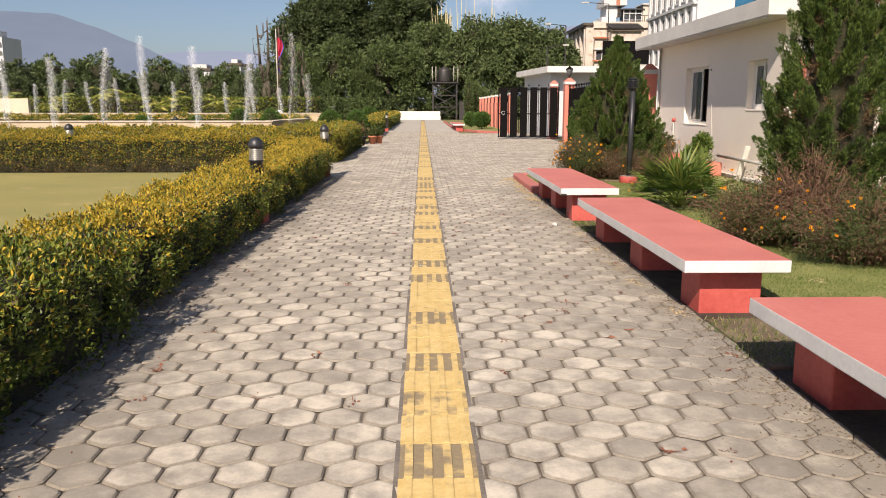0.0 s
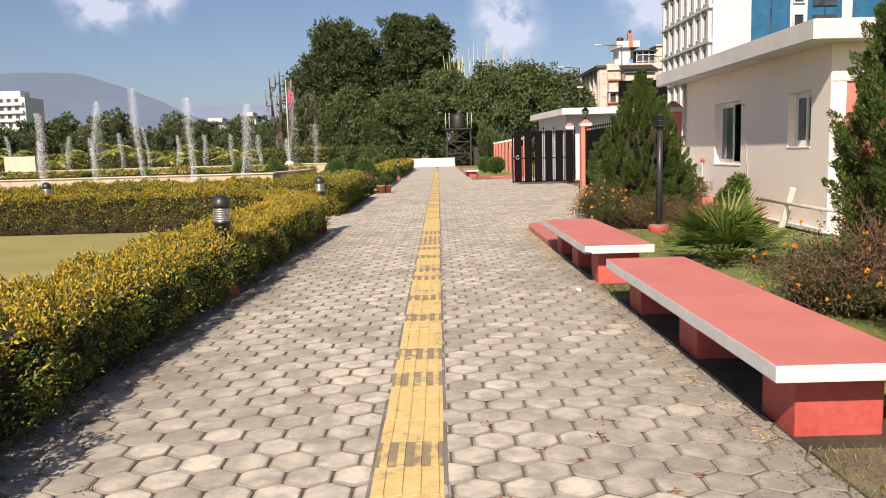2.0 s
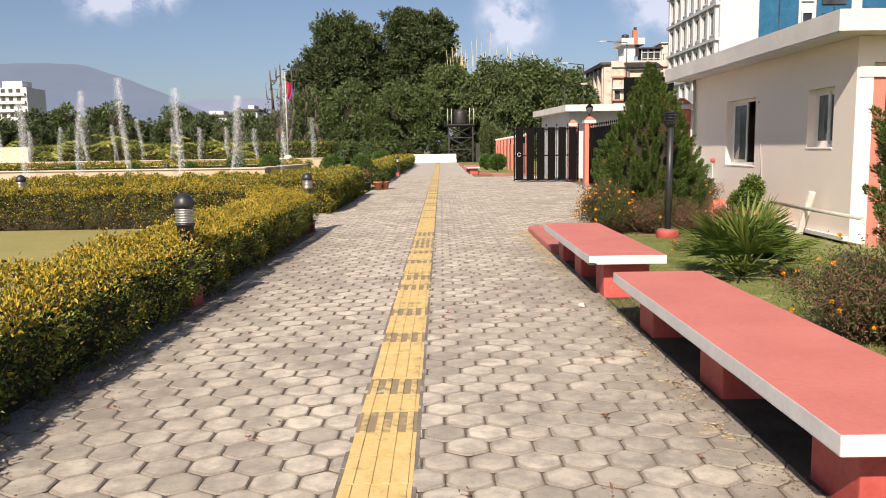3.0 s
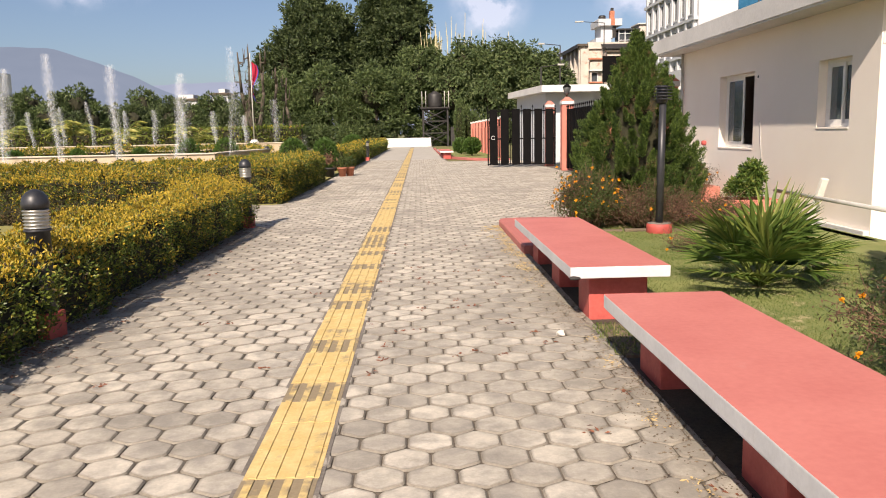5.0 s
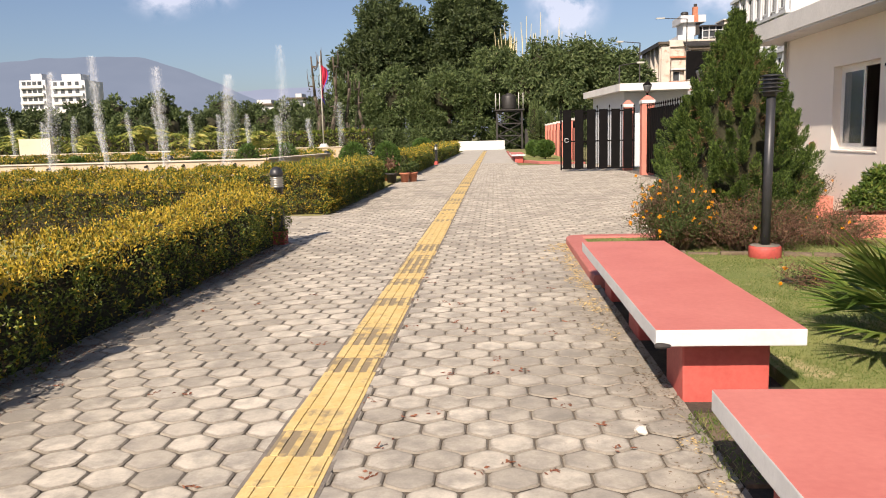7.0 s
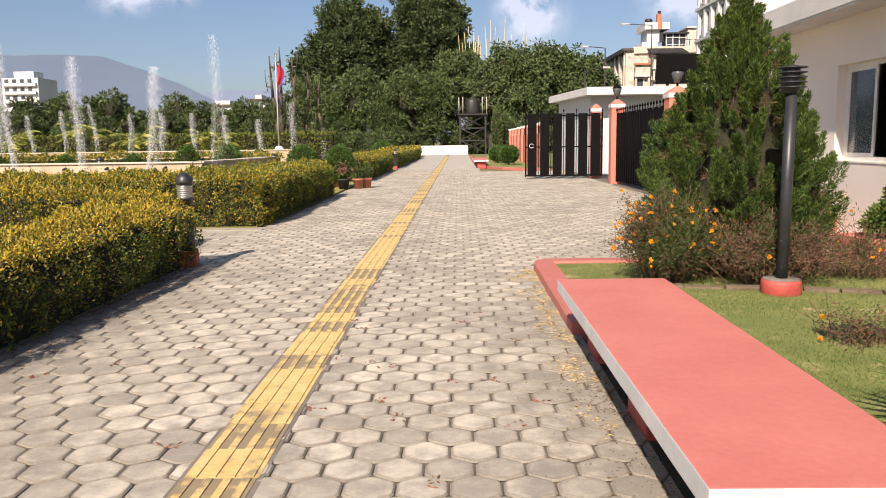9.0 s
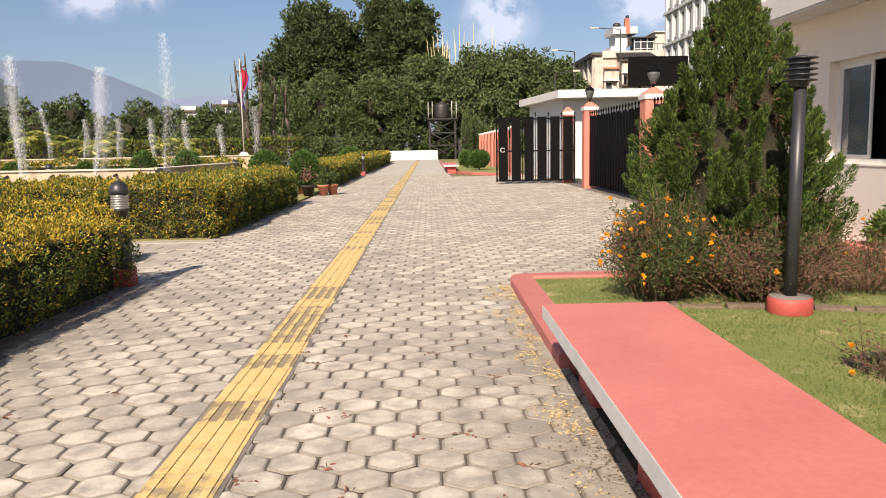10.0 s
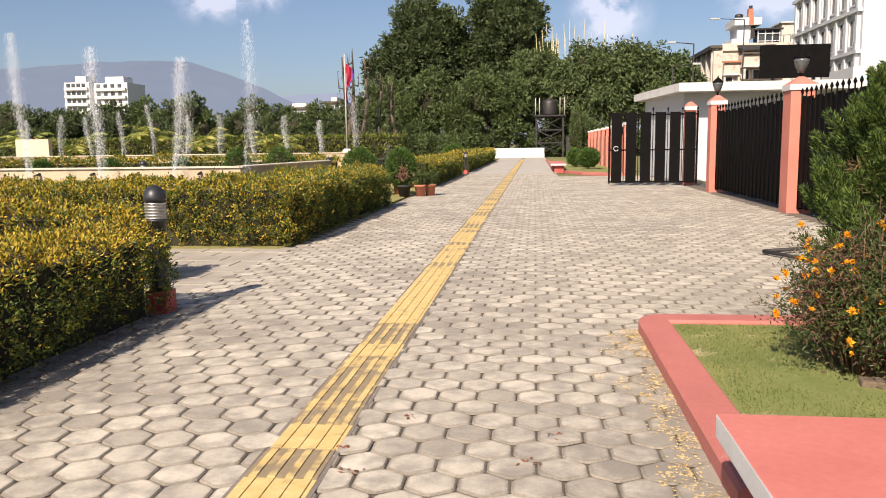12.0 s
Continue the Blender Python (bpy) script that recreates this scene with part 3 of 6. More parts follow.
def gate_leaf(at, length, turn, height, slats, label, solid_back):
    """A steel leaf along its own x, with wide flat slats and spear points."""
    g = thing("gate_leaf", label, "gate", "gate leaves", at=at, turn=turn)
    for z in (0.1, height * 0.48, height - 0.1):
        part("rail", box(0.03, length - 0.03, -0.02, 0.02, z - 0.025, z + 0.025), M_BLACK, g)
    for x in (0.0, length):
        part("stile", box(x - 0.03, x + 0.03, -0.03, 0.03, 0.04, height), M_BLACK, g)
    pitch = length / slats
    for i in range(slats):
        x = pitch * (i + 0.5)
        w = pitch * (0.72 if not solid_back else 0.8)
        part("slat", box(x - w / 2, x + w / 2, -0.032, -0.021, 0.06, height - 0.02), M_BLACK, g)
    if solid_back:
        part("sheet", box(0.03, length - 0.03, 0.021, 0.026, 0.08, height - 0.12), M_BLACK, g, "dark steel backing sheet")
    n = slats * 2
    for i in range(n + 1):
        x = length * i / n
        if not solid_back and i % 2 == 1:
            continue
        part("bar", tube((x, 0.034, 0.06), (x, 0.034, height + 0.04), 0.014, seg=6), M_BLACK, g)
        part("spear", lathe([(0.014, 0), (0.034, 0.04), (0.008, 0.11)], 6), M_BLACK, g).location = (x, 0.034, height + 0.04)
    return g


leaf = gate_leaf((3.7, 38.05, 0.03), 2.86, -4, 2.44, 6, "black steel gate leaf with wide slats, swung open", False)
ring = bmesh.new()
for k in range(10):
    a, b = [math.pi * (0.15 + 1.7 * q / 10) for q in (k, k + 1)]
    add_tube(ring, (0.22 + 0.08 * math.cos(a), -0.06, 1.22 + 0.08 * math.sin(a)), (0.22 + 0.08 * math.cos(b), -0.06, 1.22 + 0.08 * math.sin(b)), 0.012, seg=6)
part("latch_ring", ring, M_WHITE, leaf, "white ring latch")
gate_leaf((6.44, 27.87, 0.03), 6.4, 90.2, 2.3, 10, "closed black steel gate leaf with spear points", True)
gate_leaf((6.47, 22.62, 0.03), 4.7, 89.8, 2.3, 9, "closed black steel gate leaf beside the garden", True)
bar = bmesh.new()
add_tube(bar, (4.1, 21.2, 0.05), (5.6, 21.9, 0.05), 0.025, seg=6)
add_tube(bar, (4.1, 21.2, 0.05), (4.5, 20.4, 0.04), 0.025, seg=6)
add_tube(bar, (4.5, 20.4, 0.04), (6.0, 21.0, 0.05), 0.025, seg=6)
solid("iron_frame", bar, M_STEEL, "rusty iron bar frame lying on the paving", "scrap metal")


# ---- kiosk and fence beyond the gate ----
kiosk = thing("gate_kiosk", "white flat-roofed kiosk beyond the gate", "building")
part("roof", prism([(6.4, 40.5), (14.5, 40.5), (14.5, 48.2), (5.65, 47.5)], 3.27, 3.58), M_SLABWHITE, kiosk, "white roof slab with wide eaves")
part("wall", prism([(6.75, 41.6), (14.0, 41.6), (14.0, 47.6), (6.1, 47.1)], -0.05, 3.267), M_OFFICE, kiosk)
part("door", box(8.6, 9.5, 41.55, 41.597, 0.0, 2.1), M_DARKGLASS, kiosk)
fence = thing("boundary_fence", "salmon pillared boundary wall along the far lawn", "fence")
for i in range(9):
    y = 50 + 3.2 * i
    post = part("post", box(5.5, 5.85, y, y + 0.35, -0.05, 2.3, 0.015), M_SALMON, fence)
    part("post_cap", box(5.46, 5.89, y - 0.04, y + 0.39, 2.303, 2.42), M_SLABWHITE, post)
    part("panel", box(5.62, 5.74, y + 0.352, y + 3.198, -0.05, 1.85), M_SALMON, fence)
    for k in range(10):
        part("bar", tube((5.68, y + 0.5 + 0.27 * k, 1.85), (5.68, y + 0.5 + 0.27 * k, 2.25), 0.015, seg=5), M_BLACK, fence)


# ---- benches ----
def bench(x, y0, length, label, top=0.44):
    b = thing("bench", label, "bench", "red benches along the walkway", at=(x, y0, 0))
    t, w = 0.092, 0.78
    slab = bmesh.new()
    add_box(slab, 0, w, 0, length, top - t, top, 0, 0.008)
    bmesh.ops.subdivide_edges(slab, edges=[e for e in slab.edges if e.calc_length() > 0.5], cuts=24, use_grid_fill=True)
    for v in slab.verts:
        v.co += Vector((0.004 * noise.noise(Vector((0, y0 + v.co.y * 3, 1))), 0, 0.004 * noise.noise(Vector((v.co.x, y0 + v.co.y * 1.2, 3)))))
    for f in slab.faces:
        f.material_index = 0 if f.normal.z > 0.8 else 1
    part("seat", slab, [M_RED, M_WHITE], b, "red painted concrete seat with white edges")
    for k in range(3):
        y = 0.2 + k * (length - 0.4 - 0.42) / 2
        leg = box(0.19, 0.66, y, y + 0.42, -0.04, top - t - 0.002, 0.012)
        for v in leg.verts:
            v.co += Vector([0.006 * noise.noise(v.co * 4 + Vector((y0, k, j))) for j in range(3)])
        part("leg", leg, M_REDDARK, b, "dark red masonry leg")
    return b


bench(1.89, 5.44, 3.95, "long red concrete bench with white edges")
chipped = bench(1.85, 10.3, 3.48, "red concrete bench with white edges and chipped corner", 0.458)
chip = bmesh.new()
bmesh.ops.create_icosphere(chip, subdivisions=2, radius=0.03, matrix=Matrix.Translation((0.035, 0.004, 0.372)) @ Matrix.Diagonal((1.5, 0.6, 0.6, 1)))
for v in chip.verts:
    v.co += Vector([0.01 * noise.noise(v.co * 30 + Vector((j, 0, 0))) for j in range(3)])
part("chipped_corner", chip, M_STEEL, chipped, "dark broken corner")
bench(1.9, 0.4, 3.95, "red concrete bench with white edge beside a lawn")
bench(1.98, 50.6, 6.5, "distant red concrete bench with white edge")


# ---- bollards and the lamp post ----
bollard = thing("bollard_light", "black bollard light with silver louvres on a red base", "lamp", "bollard lights", at=(-2.17, 17.45, 0))
part("base", box(-0.1, 0.1, -0.1, 0.1, -0.04, 0.2, 0.012), M_REDDARK, bollard, "red painted concrete base")
part("pole", lathe([(0.095, 0.2), (0.085, 0.26), (0.085, 0.82), (0.098, 0.825), (0.098, 0.84)], 18), M_POST, bollard)
lou = [(0.075, 0.84)]
for i in range(6):
    lou += [(0.095, 0.846 + i * 0.026), (0.098, 0.853 + i * 0.026), (0.078, 0.864 + i * 0.026)]
part("louvre", lathe(lou, 18), M_ALU, bollard, "ribbed silver louvre")
part("dome", lathe([(0.1, 1.0), (0.1, 1.04), (0.088, 1.085), (0.06, 1.12), (0.02, 1.14)], 18), M_POST, bollard, "black domed cap")
for x, y in ((-2.2, 10.4), (-8.4, 18.9), (-2.25, 50.0), (-4.88, 33.5), (-10.0, 32.2)):
    copy_thing(bollard, pose(x, y, 0, 0, 0, 7 * x))

post = thing("lamp_post", "slim black garden lamp post on round red base", "lamp", at=(4.03, 15.1, 0))
part("base", lathe([(0.175, -0.03), (0.175, 0.17), (0.165, 0.2), (0.05, 0.2)], 22), M_REDDARK, post, "chipped red concrete base")
part("footing_top", lathe([(0.163, 0.2), (0.16, 0.207), (0.05, 0.212)], 22), M_CEMENT, post, "bare cement top")
part("pole", tube((0, 0, 0.2), (0.015, 0, 1.85), 0.052, 0.048, 14), M_POST, post)
head = lathe([(0.06, 1.84), (0.075, 1.86), (0.075, 2.06), (0.06, 2.08)], 16)
head = part("lamp_head", head, M_POST, post)
for i in range(5):
    part("louvre", lathe([(0.078, 0), (0.125, 0.008), (0.118, 0.016), (0.078, 0.02)], 18), M_POST, head).location = (0.015, 0, 1.885 + 0.042 * i)


# ---- things by the wall ----
def planter(x0, x1, y0, y1, h):
    p = thing("planter_box", "salmon painted masonry planter box with soil", "planter", "planter boxes")
    bm = bmesh.new()
    for b in ((x0, x1, y0, y0 + 0.09), (x0, x1, y1 - 0.09, y1), (x0, x0 + 0.09, y0 + 0.09, y1 - 0.09), (x1 - 0.09, x1, y0 + 0.09, y1 - 0.09)):
        add_box(bm, *b, 0.0, h, 0, 0.008)
    part("box", bm, M_SALMON, p)
    part("soil", box(x0 + 0.09, x1 - 0.09, y0 + 0.09, y1 - 0.09, 0.0, h - 0.05), M_SOIL, p, "dry brown soil")
    return p


planter(5.5, 6.4, 16.5, 17.2, 0.36)
planter(5.4, 6.4, 19.0, 19.8, 0.4)
tap = thing("wall_tap", "small red valve on a grey pipe at the wall", "tap", at=(6.5, 20.2, 0))
part("pipe", tube((0, 0, 0.02), (0, 0, 1.15), 0.02, seg=8), M_GALV, tap)
part("valve", lathe([(0.02, 1.15), (0.05, 1.17), (0.05, 1.23), (0.02, 1.25)], 12), M_REDDARK, tap, "red valve head")
part("hose", tube((0.0, -0.06, 0.02), (0.0, -0.03, 0.75), 0.035, seg=8), M_GALV, tap, "coiled grey hose")
solid("wall_hook", box(6.537, 6.549, 17.84, 17.86, 2.33, 2.37), M_STEEL, "small dark hook on the cream wall", "hook")
rail = thing("pipe_rail", "white timber stake holding a grey pipe along the wall", "rail")
part("pipe", tube((6.34, 16.6, 0.5), (6.2, 13.3, 0.5), 0.03), M_GALV, rail)
stake = box(-0.05, 0.05, -0.03, 0.03, 0.0, 0.78, 0.006)
stake = part("stake", stake, M_WOOD, rail, "white painted timber stake")
stake.matrix_local = pose(6.26, 15.35, 0.03, 18, 4, 10)
part("footing", box(6.25, 6.44, 13.9, 15.5, -0.03, 0.07, 0.02), M_WOOD, rail, "white painted board at the foot")


# ---- planting ----
def crown_mesh(blobs, count, size, mat, droop=0.0, name="crown", rng=None, clump=46):
    """Leaves in many small clumps spread over a few large lobes."""
    rng = rng or np.random.default_rng(5)
    vol = np.array([b[3] * b[4] for b in blobs], float)
    n = count // clump
    which = rng.choice(len(blobs), n, p=vol / vol.sum())
    B = np.array(blobs, float)[which]
    d = unit(rng.normal(0, 1, (n, 3)) + np.array([0, -0.25, 0.15]))
    r = rng.uniform(0.55, 1.05, (n, 1))
    cc = B[:, :3] + d * r * np.stack([B[:, 3], B[:, 3], B[:, 4]], 1)
    cs = rng.uniform(0.06, 0.15, n) * B[:, 3] + size * 0.8
    c = np.repeat(cc, clump, 0)
    e = unit(rng.normal(0, 1, c.shape))
    c = c + e * np.repeat(cs, clump)[:, None] * rng.uniform(0.3, 1.0, (len(c), 1)) * np.array([1, 1, 0.75 + droop])
    c[:, 2] = np.maximum(c[:, 2], 0.15)
    w = e + np.repeat(d, clump, 0) * 0.4 + rng.normal(0, 0.4, c.shape) + np.array([0, 0, 0.15 - 2.2 * droop])
    v, f = blades(c, w, size, size * 0.5)
    return array_mesh(name, v, f, mat)


def hedge(name, x0, x1, y0, y1, top, per_m2, leaf_len, label, yellow=0.8, dry=0.05, rise=0.0, faces="tfbrl", green_top=0.0, bare=0.35, body=0.1):
    """A clipped hedge: a core painted near-black as inner shade, and single leaves over its faces."""
    h = thing(name, label, "hedge")
    core = bmesh.new()
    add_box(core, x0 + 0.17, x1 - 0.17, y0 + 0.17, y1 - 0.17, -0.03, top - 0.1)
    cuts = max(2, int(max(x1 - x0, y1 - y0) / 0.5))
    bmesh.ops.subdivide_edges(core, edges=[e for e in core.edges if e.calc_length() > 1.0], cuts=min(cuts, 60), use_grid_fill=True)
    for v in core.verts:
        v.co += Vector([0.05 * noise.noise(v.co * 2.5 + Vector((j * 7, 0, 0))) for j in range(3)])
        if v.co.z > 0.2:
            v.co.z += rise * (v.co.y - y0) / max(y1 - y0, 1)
    part("branch_core", core, M_SHADE_FILL, h, "near-black core painted as shade behind the leaves")
    pts, nor = [], []
    areas = {"t": (x1 - x0) * (y1 - y0), "r": (y1 - y0) * top, "l": (y1 - y0) * top, "f": (x1 - x0) * top, "b": (x1 - x0) * top}
    for f in faces:
        n = int(areas[f] * per_m2)
        u, v = RNG.random(n), RNG.random(n)
        if f == "t":
            p = np.stack([x0 + u * (x1 - x0), y0 + v * (y1 - y0), np.full(n, top)], 1)
            d = (0, 0, 1)
        else:
            z = top * (0.02 + 0.98 * v ** 0.9)
            if f in "rl":
                p = np.stack([np.full(n, x1 if f == "r" else x0), y0 + u * (y1 - y0), z], 1)
                d = (1 if f == "r" else -1, 0, 0)
            else:
                p = np.stack([x0 + u * (x1 - x0), np.full(n, y0 if f == "f" else y1), z], 1)
                d = (0, -1 if f == "f" else 1, 0)
        pts.append(p)
        nor.append(np.tile(np.array(d, float), (n, 1)))
    pts, nor = np.concatenate(pts), np.concatenate(nor)
    tall = pts[:, 2] / top
    swell = lumpy(pts, 1.5, 0.13) + lumpy(pts, 5.0, 0.1) + np.abs(RNG.normal(0, 0.035, len(pts)))
    lump = lumpy(pts, 6.5 if leaf_len < 0.06 else 3.0, 1.0)
    swell += (0.11 if leaf_len < 0.06 else 0.16) * lump
    edge = np.minimum(np.minimum(pts[:, 0] - x0, x1 - pts[:, 0]), np.minimum(pts[:, 1] - y0, y1 - pts[:, 1]))
    pts = pts + nor * (swell - 0.03)[:, None]
    roundoff = np.where(nor[:, 2] > 0.5, np.clip(0.14 - edge, 0, 0.14) * 0.7, 0)
    pts[:, 2] -= roundoff
    inward = np.where(nor[:, 2] < 0.5, np.clip(0.35 - tall, 0, 1) * 0.2 + np.clip(tall - 0.85, 0, 1) * 0.4, 0)
    pts -= nor * inward[:, None]
    pts[:, 2] += rise * (pts[:, 1] - y0) / max(y1 - y0, 1) * np.clip(tall, 0, 1)
    pts[:, 2] = np.maximum(pts[:, 2], 0.01)
    keep = np.ones(len(pts), bool)
    low = (nor[:, 2] < 0.5) & (tall < 0.3)
    keep &= ~(low & (RNG.random(len(pts)) < 0.12))
    keep &= ~((lump < -0.1) & (RNG.random(len(pts)) < np.where(nor[:, 2] > 0.5, 0.3, 0.55)))
    pts = pts - np.where(nor[:, 2:] > 0.5, 0, nor) * RNG.exponential(0.03, (len(pts), 1))
    pts, nor, tall = pts[keep], nor[keep], tall[keep]
    ways = nor * 0.6 + np.array([0, 0, 0.45]) + RNG.normal(0, 0.65, pts.shape)
    v, f = blades(pts, ways, leaf_len, leaf_len * 0.52)
    patch = lumpy(pts, 1.1, 0.5)
    # yellow tops are new growth; the side share also paints shade and sun
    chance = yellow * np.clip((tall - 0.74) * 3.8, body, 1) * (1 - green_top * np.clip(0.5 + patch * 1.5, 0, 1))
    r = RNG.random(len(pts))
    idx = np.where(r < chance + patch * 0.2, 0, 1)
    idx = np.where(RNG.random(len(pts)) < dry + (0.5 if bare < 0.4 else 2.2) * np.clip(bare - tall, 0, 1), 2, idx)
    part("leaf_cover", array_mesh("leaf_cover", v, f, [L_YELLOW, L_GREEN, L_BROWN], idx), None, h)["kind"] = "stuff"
    return h


# inner shade as a colour: near-black filler that shows through leaf gaps
M_SHADE_FILL = plain("near_black_inner_shade", (0.012, 0.014, 0.006), (0.04, 0.036, 0.016), 1.0, 3, 25, 0.03)
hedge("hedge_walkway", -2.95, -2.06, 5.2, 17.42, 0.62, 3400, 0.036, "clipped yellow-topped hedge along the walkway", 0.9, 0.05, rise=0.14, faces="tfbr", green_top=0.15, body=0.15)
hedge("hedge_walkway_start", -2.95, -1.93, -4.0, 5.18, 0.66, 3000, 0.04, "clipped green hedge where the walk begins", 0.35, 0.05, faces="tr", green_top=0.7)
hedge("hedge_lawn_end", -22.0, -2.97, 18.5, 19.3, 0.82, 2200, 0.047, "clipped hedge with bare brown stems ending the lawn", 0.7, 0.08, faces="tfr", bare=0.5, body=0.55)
# high body share of yellow paints the sunlit front brighter
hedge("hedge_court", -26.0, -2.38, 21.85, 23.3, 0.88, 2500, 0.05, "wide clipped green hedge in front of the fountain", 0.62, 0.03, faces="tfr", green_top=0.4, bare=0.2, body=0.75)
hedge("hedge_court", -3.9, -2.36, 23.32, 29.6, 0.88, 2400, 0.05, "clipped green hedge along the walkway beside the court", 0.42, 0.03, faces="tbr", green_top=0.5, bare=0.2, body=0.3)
hedge("hedge_beyond", -3.4, -2.35, 37.5, 48.5, 0.9, 800, 0.07, "clipped hedge further along the walkway", 0.6, 0.05, faces="tfbr", green_top=0.5)
hedge("hedge_last", -3.4, -2.35, 51.5, 80.0, 0.95, 200, 0.14, "distant clipped hedge beside the walkway", 0.6, 0.05, faces="tfr", green_top=0.5)
hedge("hedge_terrace", -24.0, -4.95, 34.4, 35.6, 1.09, 600, 0.085, "yellow-green hedge between the two pools", 0.5, 0.03, faces="tf", green_top=0.6, body=0.4)


def tufts(centres, ways, per, length, width, spread):
    """Sprays: several blades fanning from each centre."""
    c = np.repeat(centres, per, 0)
    w = np.repeat(unit(np.asarray(ways, float)), per, 0) + RNG.normal(0, spread, (len(c), 3))
    c = c + RNG.normal(0, length * 0.35, c.shape)
    return blades(c, w, length, width, 0.15)


def conifer(at, height, radius, seed, label, plumes=620, per=400):
    """A broad garden cypress: trunk, dry twigs inside and many upswept flame-shaped plumes."""
    rng = np.random.default_rng(seed)
    t = thing("conifer", label, "tree", at=at)
    part("trunk", tube((0, 0, -0.02), (0, 0, height * 0.8), 0.07, 0.02, 8), M_BARK, t)

    def profile(u):
        low = 0.70 + 0.30 * np.sin(np.clip(u / 0.36, 0, 1) * math.pi / 2)
        return radius * np.clip(np.where(u < 0.36, low, np.clip(1 - (u - 0.36) / 0.66, 0, 1) ** 0.78), 0.05, 1)
    k = np.arange(plumes)
    u = ((k + rng.random(plumes)) / plumes) ** 1.25
    ang = (k * 2.39996 + rng.normal(0, 0.35, plumes)) % (2 * math.pi)
    lobes = 1 + 0.07 * np.sin(ang * 5 + u * 9 + seed) + 0.06 * np.sin(ang * 3 - u * 14)
    out = np.stack([np.cos(ang), np.sin(ang), np.zeros(plumes)], 1)
    big = rng.uniform(0.75, 1.25, plumes) * (1.0 - 0.35 * u)
    L, R = 0.30 * big, 0.085 * big
    rad = np.maximum(profile(u) * lobes * rng.uniform(0.74, 1.0, plumes) - 0.1, 0.0)
    c = out * rad[:, None] + np.array([0, 0, 1.0]) * (0.05 + u * (height - 0.36))[:, None]
    axis = unit(out * (0.62 - 0.4 * u)[:, None] + np.array([0, 0, 0.8]) + rng.normal(0, 0.16, (plumes, 3)))
    h = rng.random(plumes * per)
    cc, ax, oo = np.repeat(c, per, 0), np.repeat(axis, per, 0), np.repeat(out, per, 0)
    LL, RR = np.repeat(L, per), np.repeat(R, per)
    ring = unit(rng.normal(0, 1, cc.shape))
    flame = np.sqrt(np.clip(h / 0.3, 0.1, 1)) * np.clip(1.02 - h, 0, 1) ** 0.55
    cc = cc + ax * (h * LL)[:, None] + ring * (RR * flame * rng.uniform(0.55, 1.05, len(h)))[:, None]
    cc[:, 2] = np.maximum(cc[:, 2], 0.03)
    w = ax * 0.8 + ring * 0.75 + np.array([0, 0, 0.3]) + rng.normal(0, 0.2, cc.shape)
    v, f = blades(cc, w, 0.04, 0.009, 0.15)
    part("foliage", array_mesh("foliage", v, f, L_CON), None, t)["kind"] = "stuff"
    k = 240
    u2, a2 = rng.random(k) ** 1.3, rng.random(k) * 2 * math.pi
    r2 = profile(u2) * rng.uniform(0.5, 0.85, k)
    c2 = np.stack([r2 * np.cos(a2), r2 * np.sin(a2), 0.15 + u2 * (height - 0.5)], 1)
    v, f = tufts(c2, np.stack([np.cos(a2), np.sin(a2), np.full(k, 0.3)], 1), 40, 0.08, 0.006, 0.6)
    part("dry_foliage", array_mesh("dry_foliage", v, f, L_CONDRY), None, t, "dry brown inner twigs")["kind"] = "stuff"
    # near-black lump stands in for the shade between plumes
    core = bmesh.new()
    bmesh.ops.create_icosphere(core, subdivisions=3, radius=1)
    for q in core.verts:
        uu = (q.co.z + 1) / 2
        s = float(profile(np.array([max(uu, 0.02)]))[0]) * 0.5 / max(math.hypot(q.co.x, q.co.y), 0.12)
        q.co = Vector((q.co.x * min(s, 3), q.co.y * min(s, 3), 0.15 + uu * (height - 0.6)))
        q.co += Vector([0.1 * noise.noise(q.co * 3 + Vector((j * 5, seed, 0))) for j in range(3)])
    part("inner_shade", core, M_SHADE_FILL, t, "near-black core painted as shade between the plumes")
    return t


conifer((4.05, 16.4, 0.02), 3.05, 1.0, 3, "broad green garden cypress beside the lamp post")
conifer((4.5, 8.5, 0.02), 4.0, 0.72, 5, "tall narrow garden cypress with dry inner twigs")


